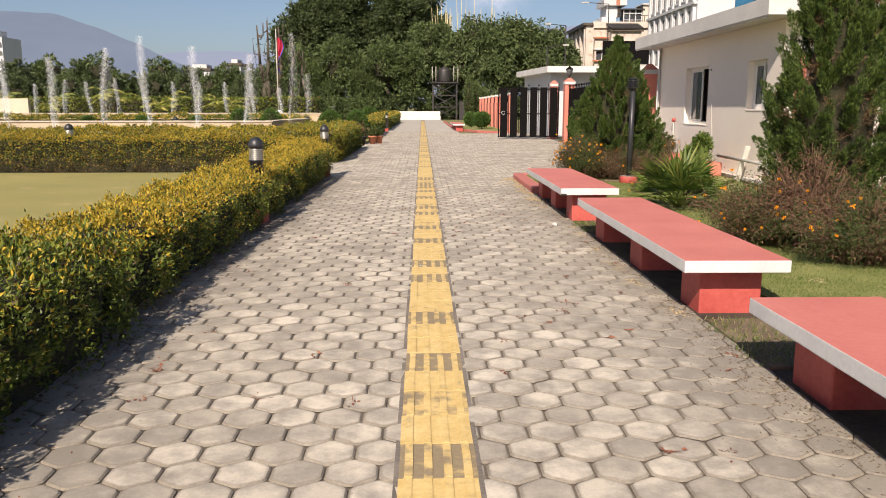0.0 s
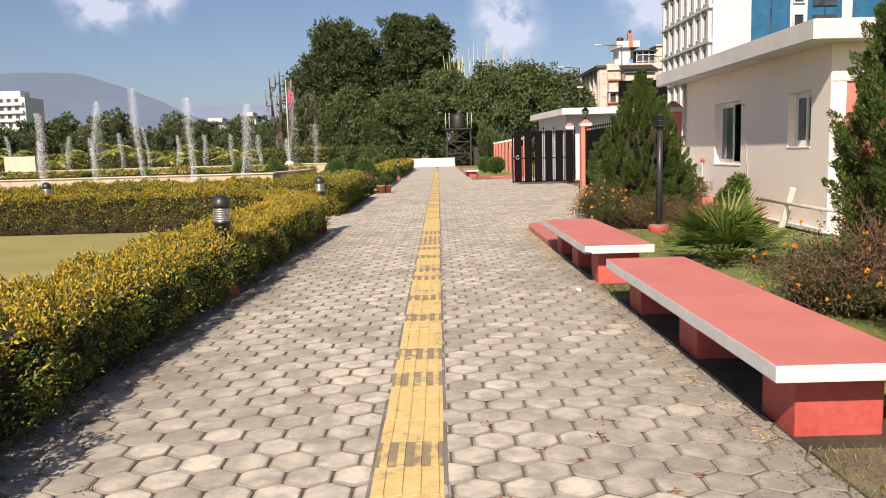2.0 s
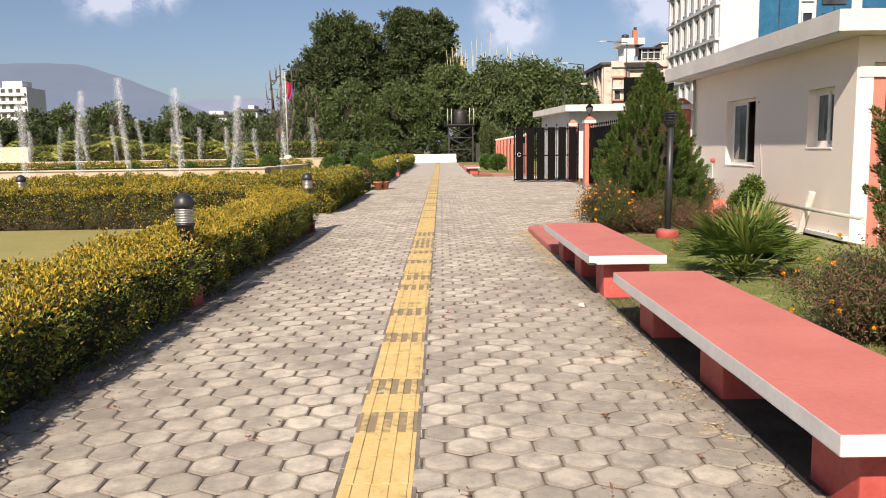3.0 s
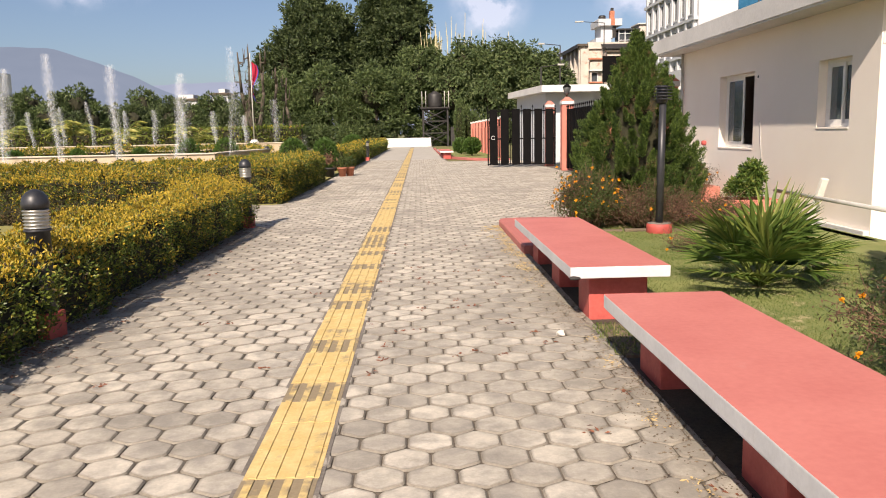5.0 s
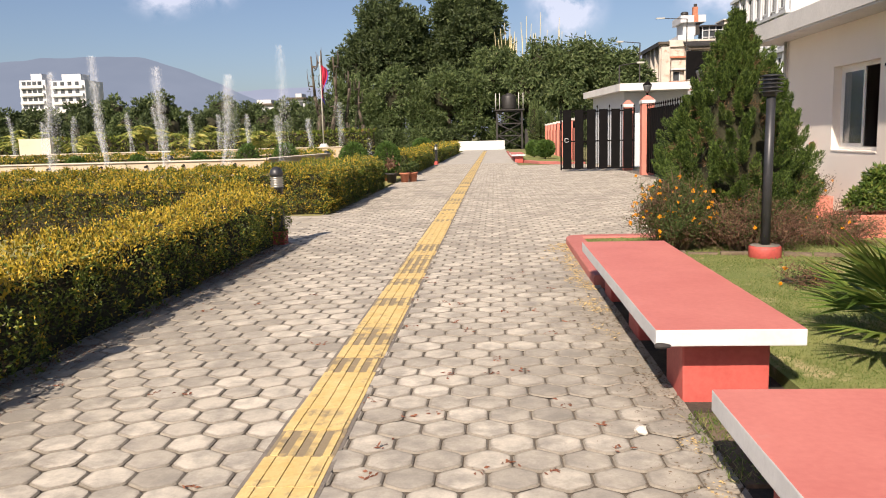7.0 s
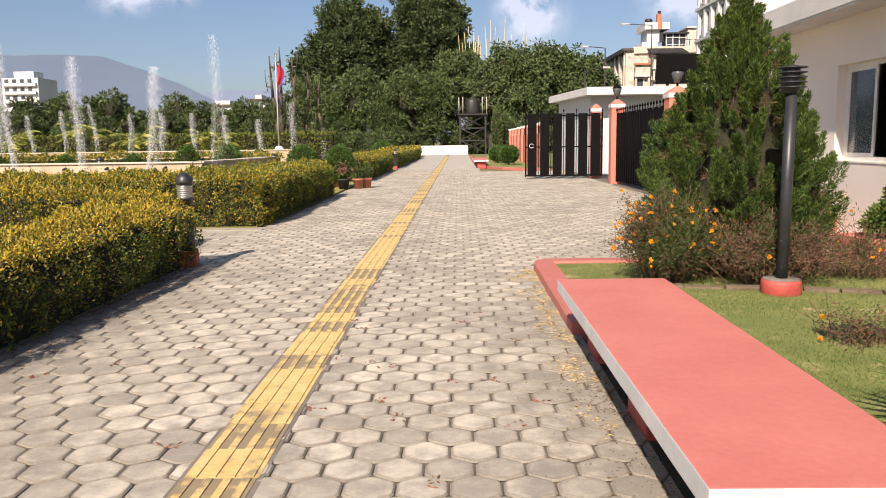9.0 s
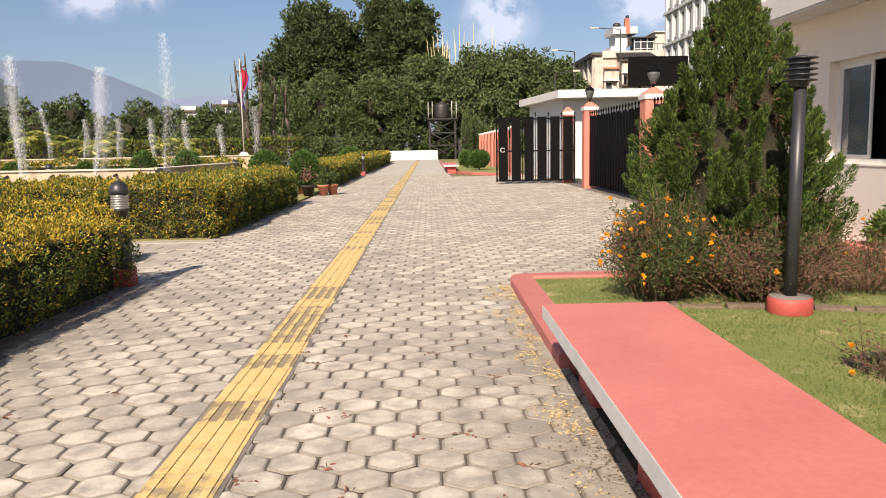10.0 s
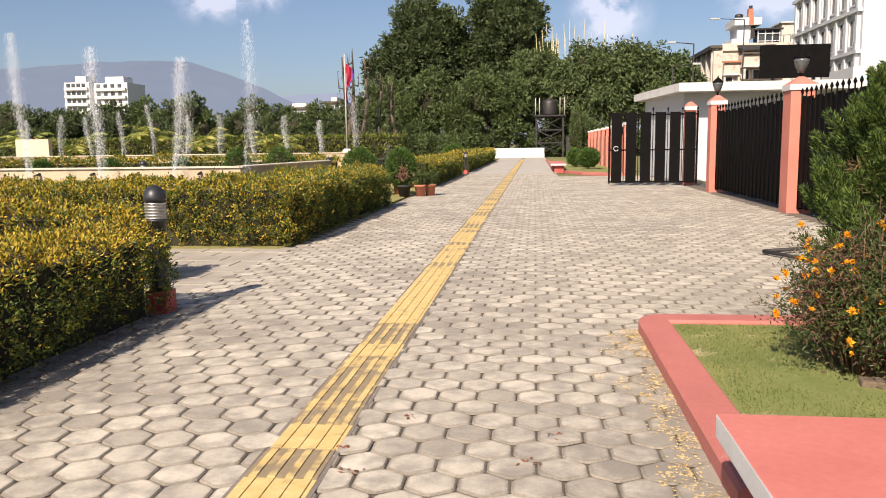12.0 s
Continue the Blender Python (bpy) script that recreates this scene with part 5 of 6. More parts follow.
# bare trees beside the flag
for i, (x, y, h) in enumerate(((-18.6, 92, 10.6), (-17.3, 90, 11.0), (-16.1, 91, 10.4), (-15.2, 93, 9.0), (-14.0, 95, 8.0))):
    t = thing("bare_tree", "leafless grey tree with upright branches", "tree", "bare trees", at=(x, y, 0))
    bm = bmesh.new()
    r = np.random.default_rng(90 + i)
    prev = Vector((0, 0, -0.1))
    for k in range(5):
        nxt = Vector((r.normal(0, 0.22), r.normal(0, 0.2), h * (k + 1) / 5))
        add_tube(bm, prev, nxt, 0.32 - 0.05 * k, 0.27 - 0.05 * k, 6)
        for q in range(2):
            a = r.random() * 2 * math.pi
            L = 1.6 * r.uniform(0.6, 1.2)
            e1 = prev + Vector((math.cos(a) * 0.35 * L, math.sin(a) * 0.35 * L, 0.6 * L))
            add_tube(bm, prev.lerp(nxt, 0.5), e1, 0.09, 0.06, 5)
            add_tube(bm, e1, e1 + Vector((math.cos(a) * 0.1, math.sin(a) * 0.1, 0.9 * L)), 0.06, 0.02, 5)
        prev = nxt
    part("trunk", bm, M_BARK, t)
    c = r.normal(0, 1, (220, 3)) * np.array([0.3, 0.3, h * 0.18]) + np.array([0, 0, h * 0.4])
    v, f = blades(c, r.normal(0, 1, (220, 3)), 0.3, 0.13)
    part("sparse_leaves", array_mesh("sparse_leaves", v, f, L_DARK), None, t, "few remaining leaves")["kind"] = "stuff"

# line of trees behind the pool
variants = [tree("row_tree", (-24, 118, 0), 8, 0.25, [(0, 0, 5.0, 2.6, 2.4), (-1.8, 0, 3.4, 2.2, 2.6), (1.9, 0, 3.6, 2.1, 2.8)], 5200, 0.5, L_DARK, "dark round tree in a distant row", seed=101, group="distant tree row"),
            tree("row_tree", (-29, 120, 0), 8, 0.25, [(0, 0, 5.4, 2.2, 2.3), (-1.4, 0, 3.0, 2.2, 2.6), (1.4, 0, 3.0, 2.4, 2.6)], 5200, 0.5, L_MID, "green tree in a distant row", seed=102, group="distant tree row"),
            tree("row_tree", (-34, 117, 0), 7, 0.25, [(0, 0, 3.6, 2.8, 3.2), (1.6, 0, 4.8, 1.9, 2.0)], 4600, 0.5, L_DARK, "low dark tree in a distant row", seed=103, group="distant tree row")]
rng = np.random.default_rng(104)
for i in range(34):
    x = -38 - 2.6 * i + rng.normal(0, 0.8) if i < 24 else -22 - 5.5 * (i - 24) + rng.normal(0, 1)
    y = 118 + rng.uniform(-5, 9) if i < 24 else 98 + rng.uniform(-3, 3)
    s = rng.uniform(0.8, 1.25) if i < 24 else rng.uniform(0.6, 0.9)
    copy_thing(variants[i % 3], pose(x, y, 0, 0, 0, rng.uniform(0, 360)) @ Matrix.Scale(s, 4))


def frond_palm(at, height, seed):
    r = np.random.default_rng(seed)
    p = thing("palm", "young palm with arching yellow-green fronds", "palm", "palms behind the pool", at=at)
    reach = 1.45
    part("trunk", tube((0, 0, -0.3), (0, 0, height * 0.5), 0.12, 0.08, 8), M_BARK, p)
    for i in range(11):
        a = r.random() * 2 * math.pi
        rise = r.uniform(0.8, 1.7)
        c, w = [], []
        for k in range(16):
            u = k / 15
            q = np.array([math.cos(a) * u * reach, math.sin(a) * u * reach, height * 0.5 + rise * reach * u - 1.25 * u * u])
            q[2] = max(q[2], 0.1)
            for s in (-1, 1):
                c.append(q)
                w.append((-math.sin(a) * s + 0.6 * math.cos(a), math.cos(a) * s + 0.6 * math.sin(a), -0.35))
        v, f = blades(np.array(c), np.array(w), 0.48, 0.09)
        part("frond", array_mesh("frond", v, f, L_PALM), None, p)


for i, (x, y, h) in enumerate(((-24.4, 52, 2.3), (-20.7, 54, 3.3), (-16.8, 52, 2.4), (-28.1, 53, 2.6), (-13.4, 54, 2.0), (-31.5, 52, 2.8), (-35, 54, 2.4))):
    frond_palm((x, y, 0.25), h, 120 + i)
solid("yard_wall", box(-26.5, -24.6, 50.0, 50.3, -0.05, 2.05), M_COPING, "cream yard wall behind the palms", "wall", kind="structure")
hedge("hedge_far_lawn", -52.0, -11.0, 84.0, 86.0, 2.3, 45, 0.34, "tall dark green hedge closing the far lawn", 0.0, 0.1, faces="tf", green_top=0.8)


# ---- water tower, far buildings, hills ----
tower = thing("water_tower", "black plastic tank on a dark lattice steel tower", "water tower", at=(2.8, 99.0, 0))
H = 4.4
for sx in (-1.45, 1.45):
    for sy in (-1.2, 1.2):
        part("leg", box(sx - 0.09, sx + 0.09, sy - 0.09, sy + 0.09, -0.05, H), M_STEEL, tower)
for sy in (-1.2, 1.2):
    for k in range(3):
        z0, z1 = 0.15 + k * 1.4, 1.5 + k * 1.4
        part("brace", tube((-1.4, sy, z0), (1.4, sy, z1), 0.06, seg=6), M_STEEL, tower)
        part("brace", tube((1.4, sy, z0), (-1.4, sy, z1), 0.06, seg=6), M_STEEL, tower)
        part("cross_bar", box(-1.36, 1.36, sy - 0.05, sy + 0.05, z1 - 0.04, z1 + 0.08), M_STEEL, tower)
for sx in (-1.45, 1.45):
    for k in range(3):
        part("brace", tube((sx, -1.1, 0.15 + k * 1.4), (sx, 1.1, 1.5 + k * 1.4), 0.06, seg=6), M_STEEL, tower)
part("platform", box(-1.75, 1.75, -1.5, 1.5, H, H + 0.14), M_STEEL, tower)
part("tank", lathe([(0.85, H + 0.143), (0.88, H + 0.3), (0.88, H + 1.5), (0.8, H + 1.75), (0.3, H + 1.95), (0.3, H + 2.05)], 20), M_TANK, tower, "ribbed black plastic tank")
for sx in (-1.55, -1.1, 1.1, 1.6):
    part("guard_pole", tube((sx, -1.3, H + 0.14), (sx, -1.3, H + 2.0), 0.05, seg=6), M_GALV, tower, "pale upright pole")
part("pump_shed", box(1.8, 3.0, -1.2, 1.0, -0.05, 2.2), M_STEEL, tower, "dark shed under the tower")


def facade_window(parent, x0, x1, y, z0, z1, axis="y", mat=M_DARKGLASS, sill=True):
    """A recessed-looking window: projecting surround, pane and sill on a wall that faces -y or -x."""
    def b(a0, a1, d0, d1, zz0, zz1):
        return box(a0, a1, y - d1, y - d0, zz0, zz1) if axis == "y" else box(y - d1, y - d0, a0, a1, zz0, zz1)
    w = part("window", b(x0, x1, 0.002, 0.03, z0, z1), mat, parent)
    k = 0.12
    for a in ((x0 - k, x0, z0 - k, z1 + k), (x1, x1 + k, z0 - k, z1 + k), (x0, x1, z1, z1 + k), (x0, x1, z0 - k, z0)):
        part("surround", b(a[0], a[1], 0.002, 0.16, a[2], a[3]), M_OFFICE, w)
    return w


# white office block behind the guard house
office = thing("office_block", "bright white office block with pilastered windows and blue cladding", "building")
part("wall", box(25.0, 46.0, 72.6, 88.0, -0.05, 27.0), M_OFFICE, office)
for s in range(8):
    z = 2.4 + s * 3.0
    part("cornice", box(24.65, 24.998, 72.7, 87.9, z + 2.35, z + 2.6), M_OFFICE, office)
    for k in range(7):
        y = 73.9 + 2.0 * k
        facade_window(office, y, y + 0.85, 25.0, z, z + 1.9, "x")
for k in range(8):
    part("pilaster", box(24.72, 24.998, 73.0 + 2.0 * k, 73.35 + 2.0 * k, 0, 26.6), M_OFFICE, office)
for x0, x1, m in ((28.4, 31.8, M_BLUE), (33.4, 36.4, M_BLUE), (37.4, 43.0, M_BLUE)):
    pan = part("cladding", box(x0, x1, 72.45, 72.598, 8.0, 26.5), m, office, "glossy blue cladding panel")
    part("mullion", box((x0 + x1) / 2 - 0.06, (x0 + x1) / 2 + 0.06, 72.4, 72.449, 8.0, 26.5), M_DARKGLASS, pan)
for s in range(5):
    facade_window(office, 32.2, 33.0, 72.6, 11 + 3.0 * s, 12.9 + 3.0 * s)
    part("bay_window", box(33.8, 35.9, 72.3, 72.448, 10.6 + 3.0 * s, 12.8 + 3.0 * s), M_DARKGLASS, office)

# old beige house with roof terraces
house = thing("beige_house", "weathered beige multi-storey house with rusty stains", "building")
part("main_wall", box(23.4, 34.2, 112, 124, -0.05, 13.0), M_BEIGE, house)
part("parapet", box(23.9, 34.2, 111.7, 112.0, 12.4, 13.25), M_BEIGE, house)
part("eave", prism([(22.5, 111.4), (23.9, 111.4), (23.9, 124.6), (22.5, 124.6)], 12.75, 13.05), M_BARK, house, "dark overhanging eave")
part("eave_fascia", box(22.4, 22.5, 111.4, 124.6, 12.5, 13.0), M_STEEL, house)
for k in range(5):
    part("column", box(22.75, 23.398, 112.0 + 2.9 * k, 112.6 + 2.9 * k, -0.05, 12.74), M_BEIGE, house)
for k in range(4):
    for z in (6.4, 9.6):
        facade_window(house, 113.0 + 2.9 * k, 114.5 + 2.9 * k, 23.4, z, z + 2.5, "x")
part("corner_pier", box(22.9, 24.0, 111.5, 111.998, -0.05, 12.4), M_BEIGE, house)
# two bays that step forward, each with balconies
for x0, x1, y, tone, top in ((24.0, 25.9, 110.6, M_TERRA, 10.9), (25.9, 30.0, 109.0, M_BARK, 11.7)):
    for s in range(4):
        z = top - 3.1 * s
        slab = part("balcony", box(x0, x1, y, 111.99, z - 1.5, z), M_BEIGE, house)
        part("canopy", box(x0 - 0.25, x1 + 0.25, y - 0.35, y - 0.002, z - 0.06, z + 0.14), tone, slab, "rust-stained canopy edge")
        part("ledge", box(x0 - 0.1, x1 + 0.1, y - 0.12, y - 0.002, z - 1.55, z - 1.38), M_OFFICE, slab)
        part("shaded_recess", box(x0 + 0.15, x1 - 0.15, 111.2, 111.9, z - 3.1, z - 1.52), M_BEIGE, house)
        for k in range(max(2, int((x1 - x0) / 1.3))):
            a = x0 + 0.35 + 1.3 * k
            if a + 0.8 < x1:
                facade_window(house, a, a + 0.75, 111.2, z - 2.9, z - 1.75)
    for x in (x0 + 0.12, x1 - 0.12):
        part("bay_post", box(x - 0.12, x + 0.12, y + 0.1, y + 0.34, -0.05, top - 1.5), M_BEIGE, house)
sloping = part("lean_to_roof", prism([(25.7, 108.6), (30.2, 108.6), (30.2, 111.9), (25.7, 111.9)], 0.0, 0.12), M_STEEL, house, "dark sloping sheet roof")
sloping.matrix_local = Matrix.Translation((0, 108.6, 12.0)) @ Matrix.Rotation(radians(16), 4, "X") @ Matrix.Translation((0, -108.6, 0))
for k in range(6):
    part("rail_post", box(29.5 + 0.8 * k, 29.57 + 0.8 * k, 111.75, 111.82, 13.25, 14.1), M_STEEL, house)
part("terrace_rail", box(29.4, 34.0, 111.75, 111.82, 14.05, 14.12), M_STEEL, house)
# stair tower with tank and rusty chimney
part("tower_base", box(25.8, 27.9, 115, 119, 13.0, 14.2), M_OFFICE, house)
part("stair_tower", box(26.5, 28.4, 115.2, 119, 14.2, 15.8), M_OFFICE, house, "white stair tower")
part("tower_door", box(28.1, 28.6, 115.0, 115.199, 14.2, 15.7), M_STEEL, house)
part("tower_slab", box(26.0, 29.3, 114.6, 119.6, 15.8, 16.7), M_OFFICE, house, "white parapet of the stair tower")
part("rust_stain", box(27.75, 28.3, 114.58, 114.598, 15.8, 16.7), M_TERRA, house, "rust streak")
part("chimney", box(27.7, 28.3, 114.9, 115.6, 16.7, 17.8), M_TERRA, house, "rusty chimney stack")
part("chimney_cap", box(27.85, 28.2, 115.0, 115.4, 17.8, 18.2), M_STEEL, house)
part("roof_tank", lathe([(0.5, 16.7), (0.52, 17.1), (0.36, 17.25), (0.2, 17.28)], 14), M_TANK, house, "black roof tank").location = (26.7, 115.5, 0)
# glazed roof room and plain cabin beside it
part("pergola_roof", box(28.5, 31.7, 113.9, 117, 15.1, 15.28), M_STEEL, house, "dark flat roof")
part("glazing", box(28.8, 31.4, 114.4, 116.5, 13.0, 15.09), M_DARKGLASS, house, "dark glazed roof room")
for k in range(4):
    part("pergola_post", box(28.75 + 0.86 * k, 28.87 + 0.86 * k, 114.28, 114.39, 13.0, 15.09), M_OFFICE, house)
for z in (13.7, 14.6):
    part("pergola_rail", box(28.75, 31.45, 114.22, 114.278, z, z + 0.09), M_OFFICE, house)
part("roof_cabin", box(31.5, 34.6, 114.0, 117.5, 13.0, 15.8), M_BEIGE, house, "stained rooftop room")
part("cabin_slab", box(31.3, 34.8, 113.7, 117.7, 15.8, 15.95), M_SLABWHITE, house)

# low house with blue sheet between the big ones
low = thing("low_house", "low white house with light blue cladding", "building")
part("wall", box(22.0, 26.0, 66.0, 71.5, -0.05, 6.2), M_OFFICE, low)
part("cladding", box(22.4, 24.6, 65.9, 65.998, 2.2, 5.6), plain("pale_blue_sheet", (0.28, 0.5, 0.6), (0.4, 0.6, 0.68), 0.5, 0.8, 8), low, "pale blue sheet cladding")
for k in range(2):
    facade_window(low, 24.8 + 0.55 * k, 25.1 + 0.55 * k, 66.0, 3.0, 4.6)

board = thing("billboard", "black billboard seen from behind on steel posts", "billboard")
part("panel", box(9.25, 11.65, 40.7, 40.8, 3.68, 4.85, 0.01), M_BLACK, board)
for x in (9.75, 11.15):
    part("post", box(x - 0.05, x + 0.05, 40.802, 40.9, 3.58, 4.8), M_STEEL, board)

for x, y, h, d in ((9.75, 62, 6.1, 1.2), (13.5, 75, 9.0, -1.4), (20.5, 88, 12.6, -2.2)):
    s = thing("street_lamp", "slim street lamp with flat lamp head", "lamp", "street lamps", at=(x, y, 0))
    part("pole", tube((0, 0, -0.05), (0, 0, h), 0.07, 0.05, 8), M_STEEL, s)
    part("arm", tube((0, 0, h), (d, 0, h + 0.15), 0.035, seg=6), M_STEEL, s)
    part("lamp_head", box(min(d, d * 1.4), max(d, d * 1.4), -0.12, 0.12, h + 0.1, h + 0.22, 0.01), M_GALV, s)

# distant apartment blocks and houses
for x0, x1, top in ((-181, -170.6, 27.5), (-168.6, -155, 27.0)):
    a = thing("apartment_block", "white distant apartment block with balconies", "building", "distant apartment blocks")
    part("wall", box(x0, x1, 300, 314, -0.05, top), M_OFFICE, a)
    part("penthouse", box(x0 + 3, x1 - 3, 303, 310, top, top + 2.6), M_OFFICE, a)
    for s in range(8):
        part("balcony", box(x0 + 0.5, x1 - 0.5, 298.9, 299.99, top - 3.0 * s - 3.1, top - 3.0 * s - 2.0), M_SLABWHITE, a)
        for k in range(4):
            xx = x0 + 1 + k * (x1 - x0 - 2) / 4
            part("window", box(xx, xx + 1.5, 299.9, 299.995, top - 3.0 * s - 1.9, top - 3.0 * s - 0.5), M_DARKGLASS, a)
for x0, x1, top in ((-47.3, -42.4, 9.6), (-39.4, -36.2, 10.6)):
    a = thing("distant_house", "small pale house above the tree row", "building", "distant houses")
    part("wall", box(x0, x1, 160, 166, -0.05, top - 0.9), M_OFFICE, a)
    part("roof", box(x0 - 0.4, x1 + 0.4, 159.6, 166.4, top - 0.9, top - 0.5), M_BARK, a)
    part("attic", box(x0 + 1.2, x1 - 0.8, 161, 165, top - 0.5, top + 0.3), M_SLABWHITE, a)
    for k in range(3):
        part("window", box(x0 + 0.5 + 1.3 * k * (x1 - x0) / 5, x0 + 1.2 + 1.3 * k * (x1 - x0) / 5, 159.9, 159.995, top - 2.3, top - 1.3), M_DARKGLASS, a)


def hill(name, y, line, mat, label):
    """A far ridge whose skyline is a smooth curve through heights fitted to the camera's view; it slopes back 500 m."""
    bm = bmesh.new()
    xs = np.linspace(line[0][0], line[-1][0], 150)
    tops = np.interp(xs, [p[0] for p in line], [p[1] for p in line])
    tops = np.convolve(np.pad(tops, 5, mode="edge"), np.ones(11) / 11, mode="valid")
    rows = []
    for k in range(6):
        u = k / 5
        rows.append([bm.verts.new((x, y - 500 * (1 - u), -5 + (t + 5 + 7 * noise.noise(Vector((x * 0.012, u * 3, 1)))) * u ** 0.7)) for x, t in zip(xs, tops)])
    for a, b in zip(rows, rows[1:]):
        for i in range(len(xs) - 1):
            bm.faces.new((a[i], a[i + 1], b[i + 1], b[i])).smooth = True
    return solid(name, bm, mat, label, "hill", kind="structure")


hill("backdrop_hill", 2500, [(-2600, 230), (-1900, 270), (-1400, 291), (-1135, 288), (-1000, 245), (-900, 200), (-820, 165), (-700, 110), (-560, 60), (-400, 20), (100, 0)], M_HILL, "far wooded hill, a glowing backdrop painted with blue haze")
hill("backdrop_ridge", 2950, [(-2600, 200), (-1100, 190), (-790, 200), (-640, 212), (-520, 185), (-300, 190), (100, 230), (360, 260), (446, 297), (573, 304), (750, 290), (1100, 330), (2200, 380)], M_HILL2, "ridge on the horizon, a glowing backdrop painted paler with haze")


# clouds are flat cards; their sunlit white is a painted glow
def cloud_build(nt, p, out):
    e = nt.nodes.new("ShaderNodeEmission")
    e.inputs["Color"].default_value = (0.70, 0.71, 0.78, 1)
    t = nt.nodes.new("ShaderNodeBsdfTransparent")
    s = nt.nodes.new("ShaderNodeMixShader")
    tc = nt.nodes.new("ShaderNodeTexCoord")
    g = nt.nodes.new("ShaderNodeTexGradient")
    g.gradient_type = "QUADRATIC_SPHERE"
    nt.links.new(tc.outputs["Object"], g.inputs["Vector"])
    n = noise_tex(nt, 1.7, 6, 0.55, False)
    f = calc(nt, "MULTIPLY", ramp(nt, n, [(0.36, (0, 0, 0)), (0.66, (1, 1, 1))]), calc(nt, "MULTIPLY", g.outputs["Fac"], 2.4))
    nt.links.new(calc(nt, "MINIMUM", f, 0.55), s.inputs[0])
    nt.links.new(t.outputs[0], s.inputs[1])
    nt.links.new(e.outputs[0], s.inputs[2])
    nt.links.new(s.outputs[0], out.inputs[0])


M_CLOUD = material("glowing_cloud_card", cloud_build)
for i, (x, z, sx, sz) in enumerate(((270, 470, 190, 190), (215, 610, 140, 120), (-1230, 590, 230, 150), (-1010, 640, 130, 170), (830, 540, 250, 190))):
    bm = bmesh.new()
    bmesh.ops.create_grid(bm, x_segments=1, y_segments=1, size=1)
    c = solid("backdrop_cloud", bm, M_CLOUD, "flat glowing card painted as a thin white cloud", "cloud", kind="structure")
    c.matrix_world = pose(x, 2980, z, 90, 0, 0) @ Matrix.Diagonal((sx, sz, 1, 1))


# ---- small litter on the paving ----
rng = np.random.default_rng(140)
stone = bmesh.new()
bmesh.ops.create_icosphere(stone, subdivisions=2, radius=0.035)
for v in stone.verts:
    v.co *= 1 + 0.5 * noise.noise(v.co * 40)
    v.co.z = max(v.co.z, -0.015) * 0.8
solid("stone", stone, M_STONE, "pale broken stone lying on the pavers", "stone", at=(1.73, 10.02, 0.014))
for i in range(70):
    x, y = (rng.uniform(0.25, 1.95), rng.uniform(3, 15)) if i < 50 else (rng.uniform(-1.8, -0.2), rng.uniform(3, 14))
    n = 7
    c = np.array([[0, 0, 0.004]]) + rng.normal(0, 1, (n, 3)) * np.array([0.025, 0.025, 0.002])
    w = rng.normal(0, 1, (n, 3)) * np.array([1, 1, 0.15])
    v, f = blades(c, w, 0.035, 0.014, 0.1)
    v[:, 2] = np.maximum(v[:, 2], 0.001)
    solid("leaf_litter", array_mesh("leaf_litter", v, f, M_LITTER), None, "small clump of dry reddish leaf litter", "leaf litter", "leaf litter on the paving", at=(x, y, 0.002))
n = 2600
hub = np.stack([1.97 - np.abs(rng.normal(0, 0.13, 60)), np.where(rng.random(60) < 0.85, rng.uniform(12.8, 17.0, 60), rng.uniform(5, 13, 60))], 1)
q = hub[rng.integers(0, 60, n)] + rng.normal(0, 1, (n, 2)) * np.array([0.035, 0.075])
c = np.stack([np.minimum(q[:, 0], 1.975), q[:, 1], np.full(n, 0.003)], 1)
v, f = blades(c, rng.normal(0, 1, (n, 3)) * np.array([1, 1, 0.05]), rng.uniform(0.008, 0.03, n), rng.uniform(0.008, 0.022, n), 0.05)
v[:, 2] = np.clip(v[:, 2], 0.0015, 0.006)
solid("sand", array_mesh("sand", v, f, M_SAND), None, "spilled yellow sand along the kerb", "sand", kind="stuff")


for nm, edge, way, y0, y1, n in (("dirt_benches", 2.05, -1, 3.0, 13.2, 3600), ("dirt_hedge", -2.2, 1, 2.5, 17.0, 7000)):
    hub = rng.uniform(y0, y1, 130)
    y = hub[rng.integers(0, 130, n)] + rng.normal(0, 0.16, n)
    x = edge + way * np.abs(rng.normal(0, 0.16, n)) * rng.uniform(0.4, 1.6, n)
    c = np.stack([x, y, np.full(n, 0.003)], 1)
    v, f = blades(c, rng.normal(0, 1, (n, 3)) * np.array([1, 1, 0.05]), rng.uniform(0.006, 0.026, n), rng.uniform(0.006, 0.018, n), 0.05)
    v[:, 2] = np.clip(v[:, 2], 0.0012, 0.006)
    solid(nm, array_mesh(nm, v, f, M_SOIL if way < 0 else M_LITTER), None, "dark soil crumbs scattered over the paver edge" if way < 0 else "brown leaf crumbs at the hedge foot", "dirt", kind="stuff")


# ---- paving pieces ----
PITCH = 0.231
ROW = 0.2


def hex_points(inset, z, cut=0.014):
    """A hexagon with its corners trimmed, clockwise from the far point."""
    r = (PITCH / 2 - inset) / math.cos(math.pi / 6)
    corner = [Vector((r * math.sin(math.pi / 3 * k), r * math.cos(math.pi / 3 * k), z)) for k in range(6)]
    pts = []
    for k in range(6):
        pts += [tuple(corner[k] + (corner[k - 1] - corner[k]).normalized() * cut), tuple(corner[k] + (corner[(k + 1) % 6] - corner[k]).normalized() * cut)]
    return pts


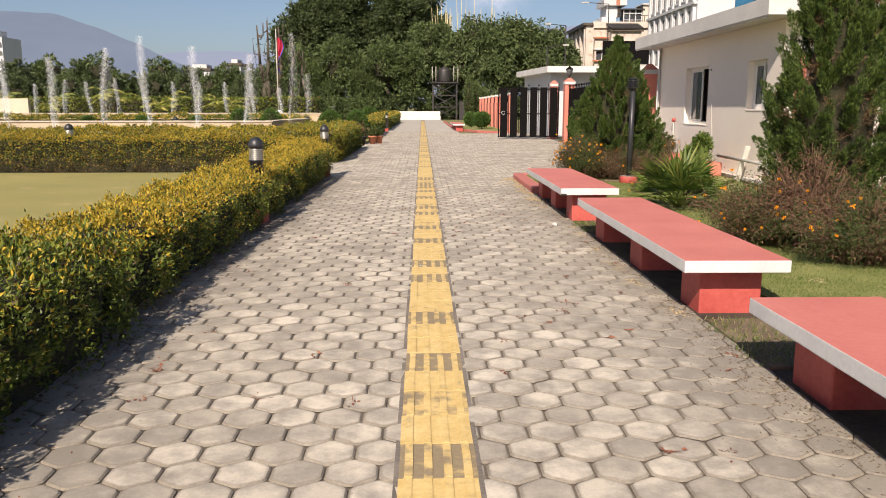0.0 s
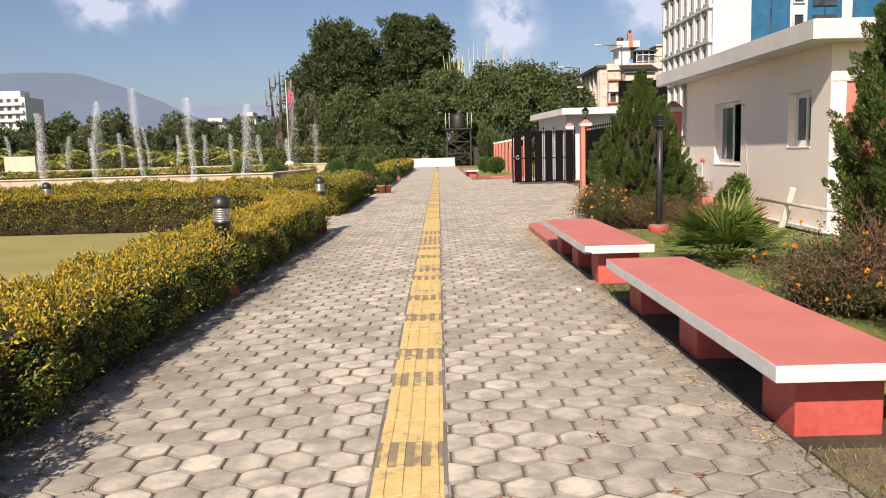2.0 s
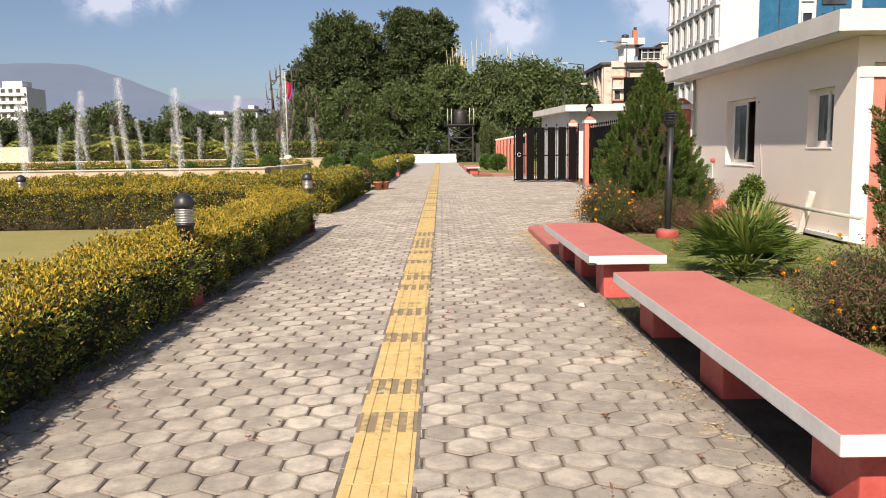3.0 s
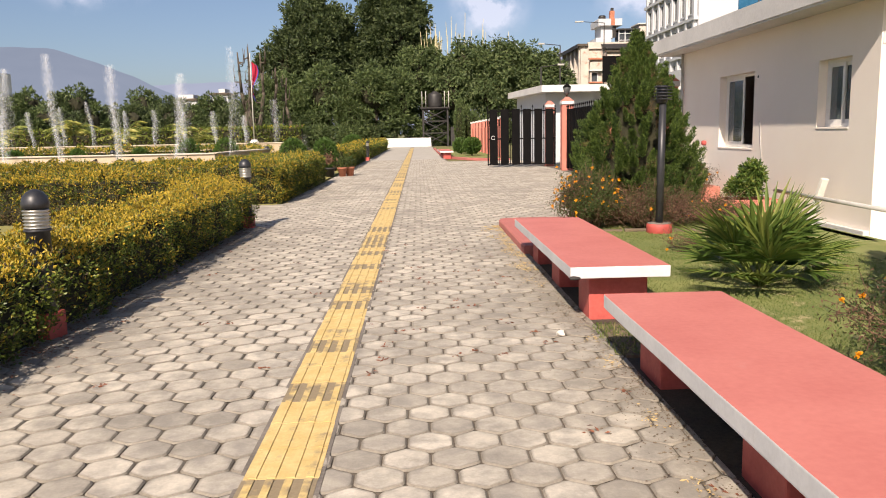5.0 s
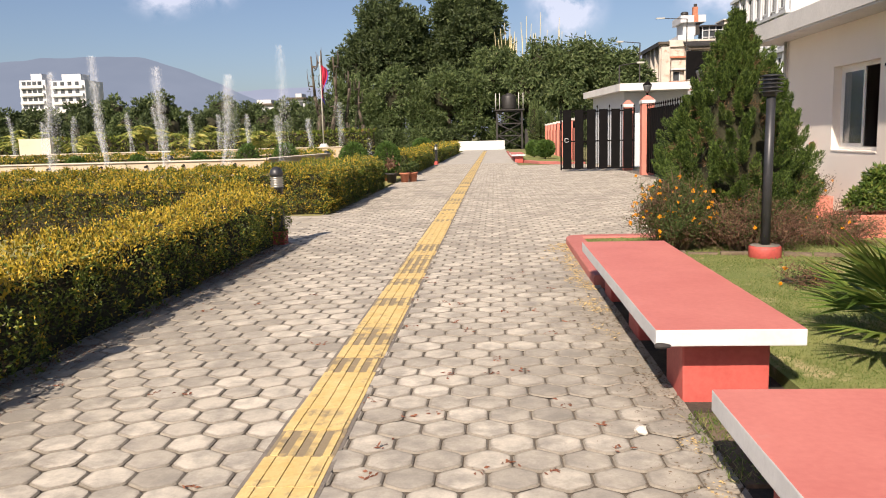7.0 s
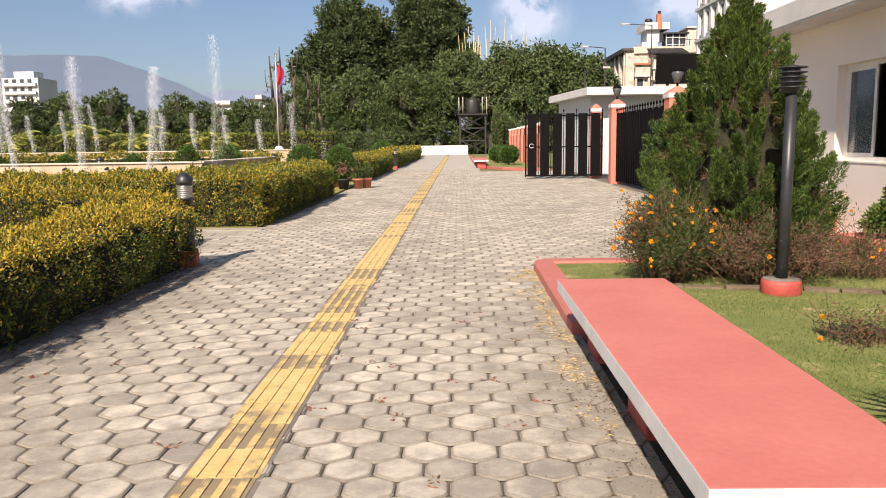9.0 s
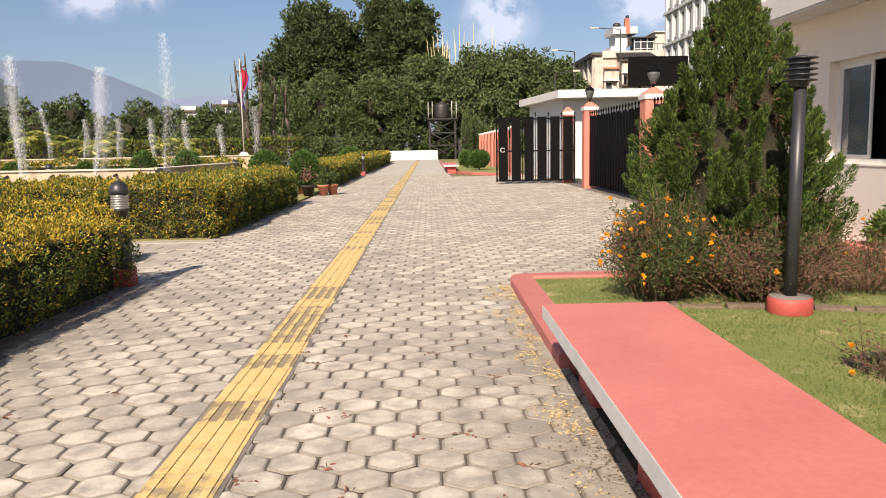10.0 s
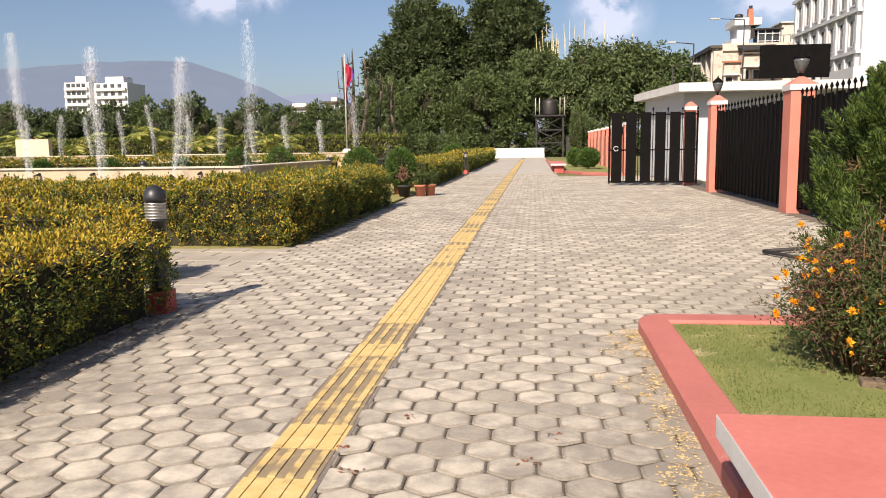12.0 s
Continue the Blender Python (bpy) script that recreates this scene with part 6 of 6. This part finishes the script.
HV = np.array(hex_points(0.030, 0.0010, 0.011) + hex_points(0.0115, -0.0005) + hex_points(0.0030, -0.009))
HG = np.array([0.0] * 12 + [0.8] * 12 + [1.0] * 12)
HF = [(12 * q + k, 12 * q + (k + 1) % 12, 12 * q + (k + 1) % 12 + 12, 12 * q + k + 12) for q in (0, 1) for k in range(12)]
HF = np.array(HF + [(0, 2 * k + 3, 2 * k + 2, 2 * k + 1) for k in range(5)])
HM = np.array([0] * 12 + [1] * 12 + [0] * 5)


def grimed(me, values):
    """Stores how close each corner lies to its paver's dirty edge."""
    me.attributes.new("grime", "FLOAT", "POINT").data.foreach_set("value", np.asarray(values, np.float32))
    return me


cells = []
for r in range(-38, int(44.5 / ROW)):
    y = 5.70 + r * ROW
    for c in range(-14, 30):
        x = 0.50 + c * PITCH + (PITCH / 2 if r % 2 else 0)
        right = 2.13 if y < 14.0 else 2.06 if y < 17.3 else (6.1 if y < 46 else 2.2)
        if not -2.28 < x < right:
            continue
        if STRIP_X0 + 0.1 < x < STRIP_X1 - 0.1:
            continue
        cells.append((x, y))
cells = np.array(cells)
near = (cells[:, 1] > 3.6) & (cells[:, 1] < 6.75) & (cells[:, 0] < 1.92)
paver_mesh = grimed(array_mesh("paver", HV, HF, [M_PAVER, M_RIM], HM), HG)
for x, y in cells[near]:
    ob = new("paver", paver_mesh)
    ob.parent = pavement
    ob.matrix_local = pose(x, y, RNG.normal(0, 0.0012), RNG.normal(0, 0.45), RNG.normal(0, 0.45), RNG.normal(0, 0.5))
rest = cells[~near]
n = len(rest)
tilt = RNG.normal(0, 0.008, (n, 2))
V = np.tile(HV, (n, 1, 1))
V[:, :, 2] += V[:, :, 0] * tilt[:, :1] + V[:, :, 1] * tilt[:, 1:] + RNG.normal(0, 0.0012, (n, 1))
V[:, :, 0] += rest[:, :1]
V[:, :, 1] += rest[:, 1:]
edge = np.where(V[:, :, 1] < 17.25, 2.046, 9.0)
V[:, :, 0] = np.minimum(V[:, :, 0], edge)
F = (HF[None] + (36 * np.arange(n))[:, None, None]).reshape(-1, 4)
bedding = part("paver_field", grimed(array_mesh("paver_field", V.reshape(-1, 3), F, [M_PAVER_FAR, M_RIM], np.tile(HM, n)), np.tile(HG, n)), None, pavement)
bedding["kind"] = "stuff"

# stone slabs in the gap between the hedges
slabs = solid("slab_path", box(-12, -2.36, 19.6, 21.75, -0.08, -0.012), M_SLAB, "grey stone slab path between the hedges", "path", kind="structure")
solid("slab_apron", box(-2.97, -2.3, 17.4, 21.9, -0.08, -0.006), M_SLAB, "joint bed at the mouth of the slab path", "path", kind="structure")
for r in range(9):
    for c in range(17):
        x = -2.3 - 0.62 * c - (0.31 if r % 2 else 0.0)
        y = 17.95 + 0.43 * r
        if y < 19.5 and x < -3.0:
            continue
        ob = new("slab", bpy.data.meshes["slab_piece"] if "slab_piece" in bpy.data.meshes else mesh_of("slab_piece", box(-0.6, 0.0, 0.0, 0.41, -0.05, 0.0, 0.006), M_SLAB))
        ob.parent = slabs
        ob.matrix_local = pose(x, y, RNG.normal(0, 0.002), RNG.normal(0, 0.2), RNG.normal(0, 0.2), 0)

# tactile strip
strip = solid("tactile_strip", box(STRIP_X0 - 0.018, STRIP_X1 + 0.02, -2, 90, -0.05, 0.002), M_CEMENT, "worn yellow tactile paving strip down the walkway", "paving", kind="structure")
TL, LEN = STRIP_X1 - STRIP_X0, 0.335
bm = box(0.002, TL - 0.002, 0.003, LEN - 0.003, -0.02, 0.005)
for k in range(4):
    x = TL * (k + 0.5) / 4
    add_box(bm, x - 0.018, x + 0.018, 0.006, LEN - 0.006, 0.005, 0.011, 0)
for f in bm.faces:
    f.material_index = 1 if f.calc_center_median().z < 0.0052 else 0
tile_mesh = mesh_of("tactile_tile", bm, [M_TACT, M_TACTBASE])
for i in range(260):
    ob = new("tactile_tile", tile_mesh)
    ob.parent = strip
    ob.matrix_local = pose(STRIP_X0 + RNG.normal(0, 0.002), 5.70 + (i - 22) * LEN, RNG.normal(0, 0.0006), 0, 0, RNG.normal(0, 0.15))
